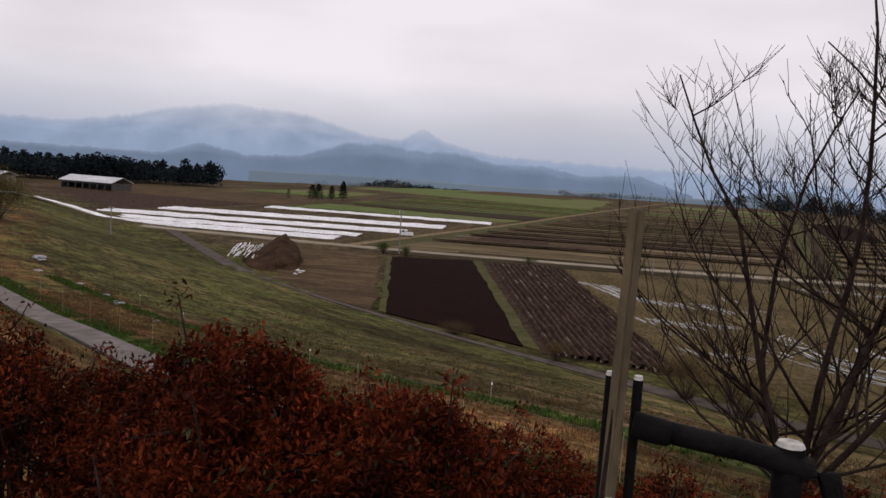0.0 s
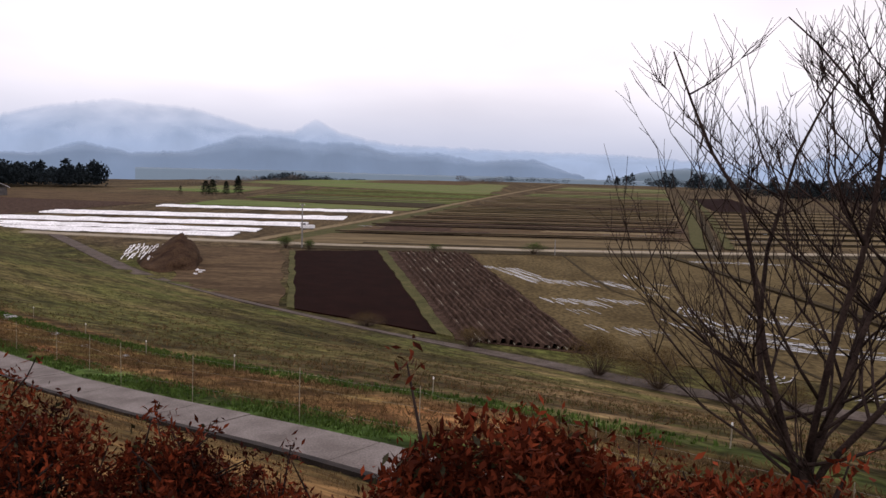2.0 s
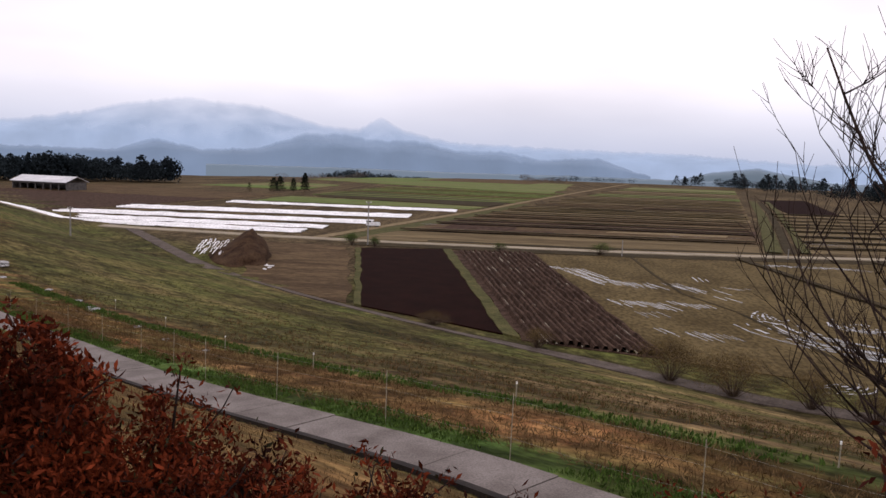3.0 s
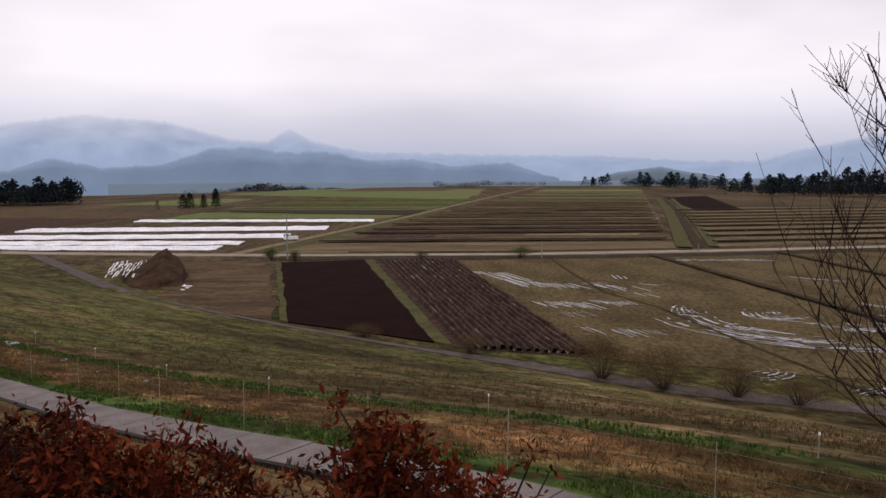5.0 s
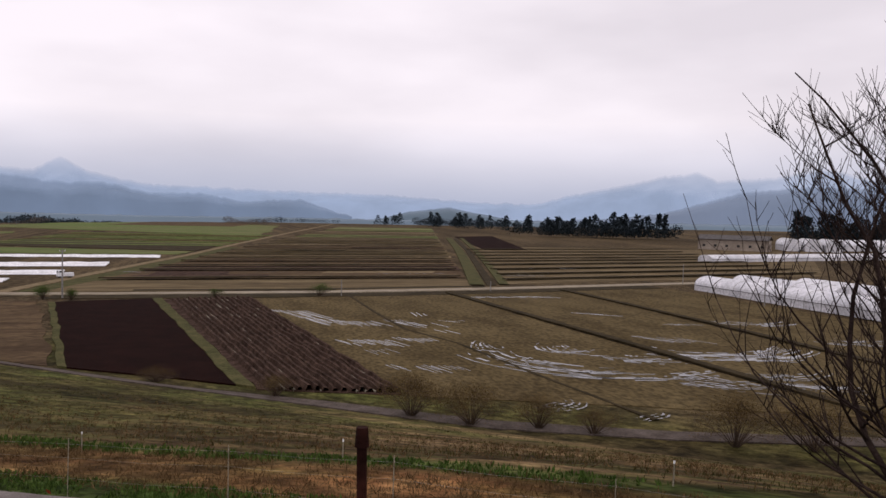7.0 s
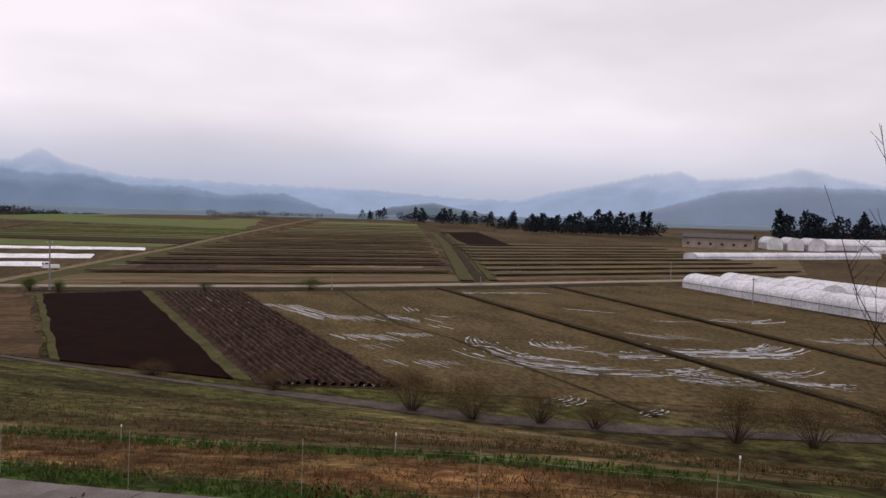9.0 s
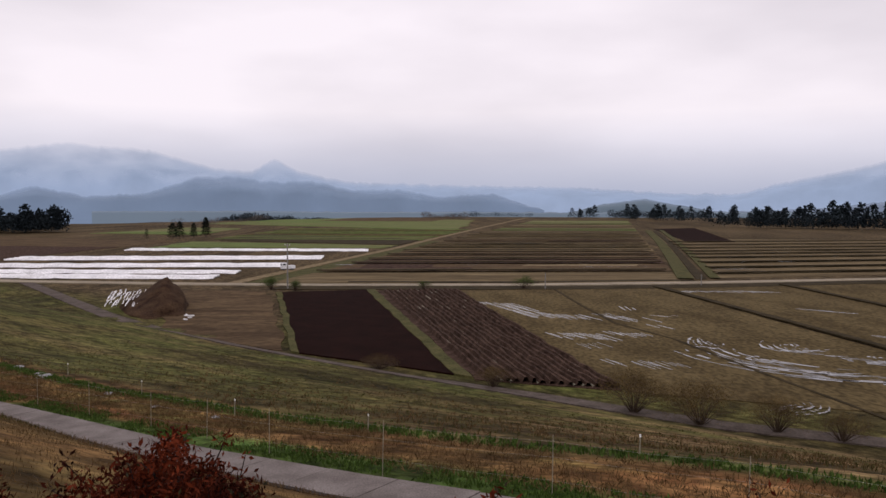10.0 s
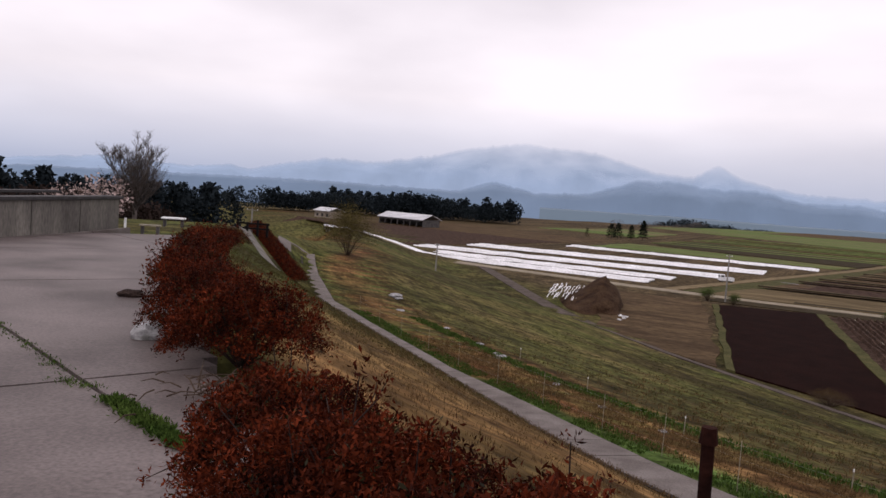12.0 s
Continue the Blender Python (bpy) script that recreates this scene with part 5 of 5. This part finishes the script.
# ---- buildings on the plain ----
def barn(x, y, length, deep, eave, ridge, rz, label, bays=7, roof=M_ROOF, wall_m=M_TIMBER, open_front=True, z=None):
    b = thing("barn", (x, y, hz(x, y) if z is None else z), label, "barn", rz=rz)
    for i in range(bays + 1):
        bm = bmesh.new()
        box(bm, (0.35, 0.35, eave), (-length / 2 + length * i / bays, -deep / 2 + 0.3, eave / 2))
        part("post", bm, wall_m, b)
    bm = bmesh.new()
    box(bm, (length, 0.25, eave), (0, deep / 2 - 0.2, eave / 2))
    part("back_wall", bm, wall_m, b)
    for sx in (-1, 1):
        bm = bmesh.new()
        box(bm, (0.25, deep - 0.9, eave), (sx * (length / 2 - 0.15), 0.1, eave / 2))
        part("end_wall", bm, wall_m, b)
    bm = bmesh.new()
    box(bm, (length, 0.3, eave * 0.28), (0, -deep / 2 + 0.25, eave * 0.87))
    part("front_beam", bm, wall_m, b)
    if not open_front:
        bm = bmesh.new()
        box(bm, (length - 0.5, 0.2, eave * 0.74), (0, -deep / 2 + 0.45, eave * 0.37))
        part("front_wall", bm, wall_m, b)
        for i in range(bays):
            bm = bmesh.new()
            box(bm, (1.3, 0.15, 1.2), (-length / 2 + length * (i + 0.5) / bays, -deep / 2 + 0.33, eave * 0.42))
            part("window", bm, M_DARKOPEN, b, "dark window opening")
    for sy in (-1, 1):
        vs = [(-length / 2 - 0.6, sy * (deep / 2 + 0.7), eave - 0.1), (length / 2 + 0.6, sy * (deep / 2 + 0.7), eave - 0.1), (length / 2 + 0.6, 0, ridge), (-length / 2 - 0.6, 0, ridge)]
        vs += [(p, q, s + 0.18) for p, q, s in vs]
        raw("roof", vs, [(0, 1, 2, 3), (7, 6, 5, 4), (0, 4, 5, 1), (1, 5, 6, 2), (2, 6, 7, 3), (3, 7, 4, 0)], roof, b, "pale sheet-metal roof")
    return b


barn(-176, 305, 26, 11, 3.1, 5.2, -14, "long open timber barn with a pale metal roof")
barn(-215, 300, 10, 8, 3.2, 4.6, -14, "small shed with a pale roof beside the barn", 3, M_ROOF, M_BEIGE, False)
barn(262, 340, 34, 10, 5.5, 7.6, -50, "long beige farm building with small dark windows", 6, M_TIMBER, M_BEIGE, False)


def greenhouse(x, y, length, width, high, rz, label, m=M_HOUSEFILM, ends=True, ribs=9, door=False):
    g = thing("greenhouse", (x, y, hz(x, y)), label, "greenhouse", "plastic greenhouses", rz)
    n, k = 14, max(8, int(length / 2.5))
    prof = [(-width / 2, 0), (-width / 2, high * 0.45)] + [(-width / 2 * math.cos(math.pi * i / n), high * 0.45 + high * 0.55 * math.sin(math.pi * i / n)) for i in range(1, n)] + [(width / 2, high * 0.45), (width / 2, 0)]
    q = len(prof)
    vs, fs = [], []
    for j in range(k + 1):
        s = 1 - 0.012 * (j % 2)
        vs += [(-length / 2 + length * j / k, px * s, pz * s) for px, pz in prof]
        if j:
            fs += [((j - 1) * q + i, (j - 1) * q + i + 1, j * q + i + 1, j * q + i) for i in range(q - 1)]
    fs += [tuple(range(q - 1, -1, -1)), tuple(k * q + i for i in range(q))]
    raw("film", vs, fs, m, g, "milky white plastic film")
    for j in range(ribs):
        X0 = -length / 2 + length * j / (ribs - 1)
        v, f = bent([(X0, px * 1.006, pz * 1.006) for px, pz in prof], [0.04] * q, 4)
        raw("hoop", v, f, M_WIRE, g)
    for sy in (-1, 1):
        bm = bmesh.new()
        tube(bm, (-length / 2, sy * (width / 2 + 0.03), high * 0.42), (length / 2, sy * (width / 2 + 0.03), high * 0.42), 0.05, 0.05, 6)
        part("side_rail", bm, M_TIMBER, g)
    if door:
        bm = bmesh.new()
        box(bm, (1.7, 0.12, 1.6), (door, width / 2 + 0.05, 0.8))
        part("opening", bm, M_DARKOPEN, g, "dark side opening")
    return g


GL = "long arched greenhouse under milky white film"
greenhouse(109.5, 130, 54, 7, 3.5, -90, GL, door=-14)
greenhouse(117, 139, 30, 7, 3.9, -90, GL)
greenhouse(131, 120, 60, 7, 3.6, -90, GL)
greenhouse(236, 262, 118, 6.5, 2.7, 11, "very long low arched greenhouse under white film", ribs=16)
for i in range(3):
    greenhouse(300 + 9 * i, 345 - 5 * i, 22, 8, 6.5, 60, "gabled white greenhouse end in a row")
greenhouse(385, 352, 110, 14, 6.0, 8, "wide pale greenhouse on the far plain", M_HOUSEFILM, ribs=10)
greenhouse(352, 318, 34, 8, 3.4, 8, "low white greenhouse on the far plain")

# heap of earth and folded film at the foot of the slope
bm = bmesh.new()
bmesh.ops.create_icosphere(bm, subdivisions=5, radius=1)
for v in bm.verts:
    k = 1 + 0.14 * noise.noise(v.co * 1.7) + 0.05 * noise.noise(v.co * 6)
    up = max(0.0, 1 - math.hypot(v.co.x, v.co.y)) ** 0.85 if v.co.z > 0 else 0.0
    v.co = Vector((v.co.x * 5.2 * k + 1.9 * up, v.co.y * 14 * k, 4.9 * up * k if v.co.z > 0 else -0.3))
mound = link("earth_mound", bm, M_MOUND, smooth=True)
mound.matrix_world = pose(-43.6, 131, hz(-43.6, 131) - 0.3, 0, 0, 20)
tagged(mound, "large heap of dark bare earth", "earth mound")
heap = thing("film_heap", (-48.4, 132, hz(-48.4, 132) + 0.5), "crumpled white plastic film laid in folds on earth", "film heap", rz=15)
for i in range(36):
    rng = random.Random(i)
    row, col = divmod(i, 12)
    L = rng.uniform(3.2, 6.4)
    x0, y0 = -2.6 + 0.46 * col + rng.uniform(-0.25, 0.25), -6 + 3.6 * row + rng.uniform(-1.2, 1.2)
    pts = [(x0 + 0.10 * j * rng.uniform(0.2, 1), y0 - L / 2 + L * j / 4, 0.35 + 0.08 * (y0 + 8) + 0.22 * rng.random() + 0.06 * j) for j in range(5)]
    v, f = bent(pts, [rng.uniform(0.025, 0.10) for _ in pts], 6)
    raw("fold", v, f, M_PLASTIC, heap)
litter = thing("film_scraps", (-35.5, 118, hz(-35.5, 118)), "scraps of white film on brown stubble", "film scraps")
for i in range(4):
    rng = random.Random(50 + i)
    bm = bmesh.new()
    box(bm, (rng.uniform(0.2, 0.5), rng.uniform(0.5, 1.6), 0.15), (rng.uniform(-1, 1), rng.uniform(-4, 4), 0.2), rng.uniform(0, 90), 0.05)
    part("scrap", bm, M_PLASTIC, litter)

# ---- trees, shrubs and woods ----
for i, (x, y, h, r) in enumerate([(-98.5, 350, 6.6, 3.4), (-95.8, 351, 7.2, 3.4), (-91.3, 357, 6.4, 2.5), (-87.2, 362, 8.8, 3.0)]):
    conifer(x, y, h, r, 300 + i, "dark evergreen standing alone among fields", "group of three dark evergreens")
conifer(-108, 345, 4.2, 1.6, 310, "small dark evergreen among fields", count=500)


def thicket(x, y, r, h, seed, label, m=M_TWIG, n=46, leafm=None):
    rng = random.Random(seed)
    t = thing("shrub", (x, y, hz(x, y)), label, "shrub", "shrubs along the farm track")
    V, Fc, off = [], [], 0
    tips = []
    for i in range(n):
        th, out = rng.uniform(0, math.tau), rng.uniform(0.1, 1.0)
        e = Vector((math.cos(th) * r * out, math.sin(th) * r * out, h * rng.uniform(0.55, 1.05) * (1.1 - 0.45 * out)))
        mid = e * 0.5 + Vector((rng.gauss(0, 0.12), rng.gauss(0, 0.12), 0.15 * h))
        for pts, rr in (([(e.x * 0.05, e.y * 0.05, -0.05), mid, e], (0.03, 0.02, 0.008)),) + tuple(
                ([mid.lerp(e, q), mid.lerp(e, q) + Vector((rng.gauss(0, 0.2), rng.gauss(0, 0.2), 0.3)) * (h / 2), mid.lerp(e, q) + Vector((rng.gauss(0, 0.35), rng.gauss(0, 0.35), 0.5)) * (h / 2)], (0.012, 0.009, 0.004)) for q in (0.2, 0.5, 0.8)):
            v, f = bent(pts, rr, 3)
            V += v
            Fc += [tuple(k + off for k in g) for g in f]
            off += len(v)
            tips.append(tuple(pts[-1]))
    raw("stem", V, Fc, M_TWIG, t)["kind"] = "stuff"
    rg = np.random.default_rng(seed)
    c = np.repeat(np.array(tips), 44, 0) + rg.normal(0, 0.30 * h / 2, (len(tips) * 44, 3))
    c[:, 2] = np.maximum(c[:, 2], 0.05)
    v, f = leaves(rg, c, 0.085 * h / 2, 0.9, 0.24)
    raw_np("foliage", v, f, leafm or M_SHRUB, t)["kind"] = "stuff"
    return t


for i, (x, y, r, h) in enumerate([(12.6, 66, 3.2, 2.9), (16.6, 62.3, 3.2, 2.9), (21.5, 60, 2.8, 2.2), (25, 57.5, 2.4, 1.7), (33.9, 52, 3.8, 3.2), (39, 49.5, 3.4, 3.0), (45, 47, 3.6, 3.0), (2.5, 75.5, 2.2, 1.5), (-8, 84, 2.4, 1.2), (-24, 151, 1.2, 1.6), (19, 153, 3.4, 2.0), (-28.5, 152, 1.4, 2.0), (0, 152.5, 2.2, 1.3)]):
    thicket(x, y, r, h, 400 + i, "olive-brown budding shrub by a farm track" if i < 9 else "green scrub beside the farm road", leafm=None if i < 9 else M_GREENWEED)
thicket(-62.5, 87, 3.6, 4.6, 440, "young tree with yellow-green spring leaves on the slope", n=60, leafm=M_YELLOWG)

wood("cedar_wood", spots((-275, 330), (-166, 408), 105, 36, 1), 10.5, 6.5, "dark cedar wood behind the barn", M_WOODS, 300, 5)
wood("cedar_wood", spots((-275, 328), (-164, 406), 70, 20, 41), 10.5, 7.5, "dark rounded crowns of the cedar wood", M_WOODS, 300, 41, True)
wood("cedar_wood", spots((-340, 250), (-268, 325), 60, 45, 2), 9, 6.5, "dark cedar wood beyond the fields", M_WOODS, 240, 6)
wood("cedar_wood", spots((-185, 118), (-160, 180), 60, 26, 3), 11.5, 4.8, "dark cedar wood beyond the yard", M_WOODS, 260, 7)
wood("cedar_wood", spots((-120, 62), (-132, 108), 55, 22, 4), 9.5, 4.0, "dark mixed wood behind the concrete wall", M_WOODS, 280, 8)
wood("scrub_wood", spots((-98, 70), (-112, 112), 40, 14, 14), 5.6, 3.4, "dark brown scrub at the wood's edge", M_BARK, 260, 18, True)
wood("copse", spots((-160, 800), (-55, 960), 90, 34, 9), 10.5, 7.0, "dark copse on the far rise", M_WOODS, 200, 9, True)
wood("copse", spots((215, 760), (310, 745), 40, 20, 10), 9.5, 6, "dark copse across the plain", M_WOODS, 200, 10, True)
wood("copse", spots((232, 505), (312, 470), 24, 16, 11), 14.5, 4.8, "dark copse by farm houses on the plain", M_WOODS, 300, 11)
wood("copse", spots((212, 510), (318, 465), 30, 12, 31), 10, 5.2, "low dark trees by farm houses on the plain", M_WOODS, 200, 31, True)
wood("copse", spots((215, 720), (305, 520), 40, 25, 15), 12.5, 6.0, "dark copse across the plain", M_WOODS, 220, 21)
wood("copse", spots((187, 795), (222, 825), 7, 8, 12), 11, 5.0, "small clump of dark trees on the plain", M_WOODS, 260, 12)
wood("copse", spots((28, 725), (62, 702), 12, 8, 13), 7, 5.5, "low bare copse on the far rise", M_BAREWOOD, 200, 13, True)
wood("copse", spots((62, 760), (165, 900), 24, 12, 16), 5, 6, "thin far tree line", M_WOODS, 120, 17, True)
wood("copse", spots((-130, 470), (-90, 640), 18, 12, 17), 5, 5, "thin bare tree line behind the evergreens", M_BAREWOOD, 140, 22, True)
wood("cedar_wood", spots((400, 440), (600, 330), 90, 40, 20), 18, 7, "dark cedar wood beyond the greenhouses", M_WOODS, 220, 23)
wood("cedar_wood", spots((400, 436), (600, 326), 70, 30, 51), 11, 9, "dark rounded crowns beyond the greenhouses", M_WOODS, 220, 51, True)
wood("cherry_blossom", spots((-85, 66), (-82, 71), 3, 4, 21), 6.2, 3.2, "pale pink blossoming cherries beyond the wall", M_BLOSSOM, 500, 24, True, 0.06)
bare_tree("bare_tree", -86.5, 75.4, 12.0, 0.5, 12, "large spreading leafless tree beyond the yard", 9, 0.2, 0.24, M_BAREWOOD, 1.2, (16, 9, 6), 0.44, 0.011)
bare_tree("bare_tree", -72, 42, 9, 0.3, 15, "thin leafless tree behind the wall", 3, 0.3, 0.12, M_TWIG, 1.0, (8, 4, 3))


# ---- grasses and weeds ----
def blades(name, pts, size, m, label, seed, slim=0.10, lean=0.55):
    rng = np.random.default_rng(seed)
    P = np.array([(x, y, hz(x, y)) for x, y in pts])
    c = np.repeat(P, 5, 0) + rng.normal(0, 0.05, (len(P) * 5, 3)) * (1, 1, 0)
    v, f = leaves(rng, c, size, 1.6, slim, lean)
    ob = raw_np(name, v, f, m)
    return tagged(ob, label, "grass", kind="stuff")


def scatter(count, a0, a1, n0, n1, seed, follow=True, clump=0.0):
    rng = np.random.default_rng(seed)
    a = rng.uniform(a0, a1, count)
    u = rng.uniform(0, 1, count)
    base = np.interp(a, PATH_A, PATH_N) if follow else np.interp(a, EDGE_A, EDGE_N)
    n = base + n0 + (n1 - n0) * u
    if clump:
        keep = wave(*xy(a, n), 1.2, seed) > clump - 0.6
        a, n = a[keep], n[keep]
    return list(zip(*xy(a, n)))


blades("dry_grass", scatter(9000, 4, 34, 0.3, 7.4, 1, False), 0.06, M_STRAW, "dry straw-coloured grass on the bank", 1)
blades("green_grass", scatter(7000, 24, 60, 0.6, 7.4, 2, False), 0.07, M_GRASSB, "short olive grass on the bank", 2)
blades("weeds", scatter(5200, -10, 60, 0.75, 2.1, 3, True, 0.3), 0.10, M_GREENWEED, "green weeds along the concrete path", 3, 0.3)
blades("weeds", scatter(2600, -10, 60, 5.0, 6.0, 4, True, 0.3), 0.13, M_GREENWEED, "row of green weeds in rough ground", 4, 0.3)
blades("dead_grass", scatter(8000, -10, 50, 1.4, 5.2, 5), 0.16, M_STRAW, "flattened dead grass", 5, 0.1, 1.3)
blades("rough_grass", scatter(9000, -20, 75, 6, 40, 6, True, 0.45), 0.12, M_GRASSB, "rough olive grass on the hillside", 6, 0.16)
blades("rough_grass", scatter(4000, -20, 55, 6, 30, 7, True, 0.5), 0.16, M_STRAW, "tufts of dead grass on the hillside", 7, 0.14, 1.0)
rng = np.random.default_rng(9)
for (p, q, cnt) in (((-12.9, 9.36), (-11.75, 8.9), 650), ((-13.6, 9.5), (-13.2, 9.48), 40), ((-16.0, 10.6), (-13.6, 9.6), 90)):
    tt = rng.uniform(0, 1, cnt)
    pts = [(p[0] + (q[0] - p[0]) * t + float(rng.normal(0, 0.03)), p[1] + (q[1] - p[1]) * t + float(rng.normal(0, 0.03))) for t in tt]
    c = np.repeat(np.array([(x, y, plat_z(x, y)) for x, y in pts]), 6, 0) + rng.normal(0, 0.025, (cnt * 6, 3)) * (1, 1, 0)
    v, f = leaves(rng, c, 0.036 if cnt > 100 else 0.024, 1.2, 0.3)
    tagged(raw_np("weeds", v, f, M_GREENWEED), "green weeds growing along a joint in the concrete", "weeds", kind="stuff")
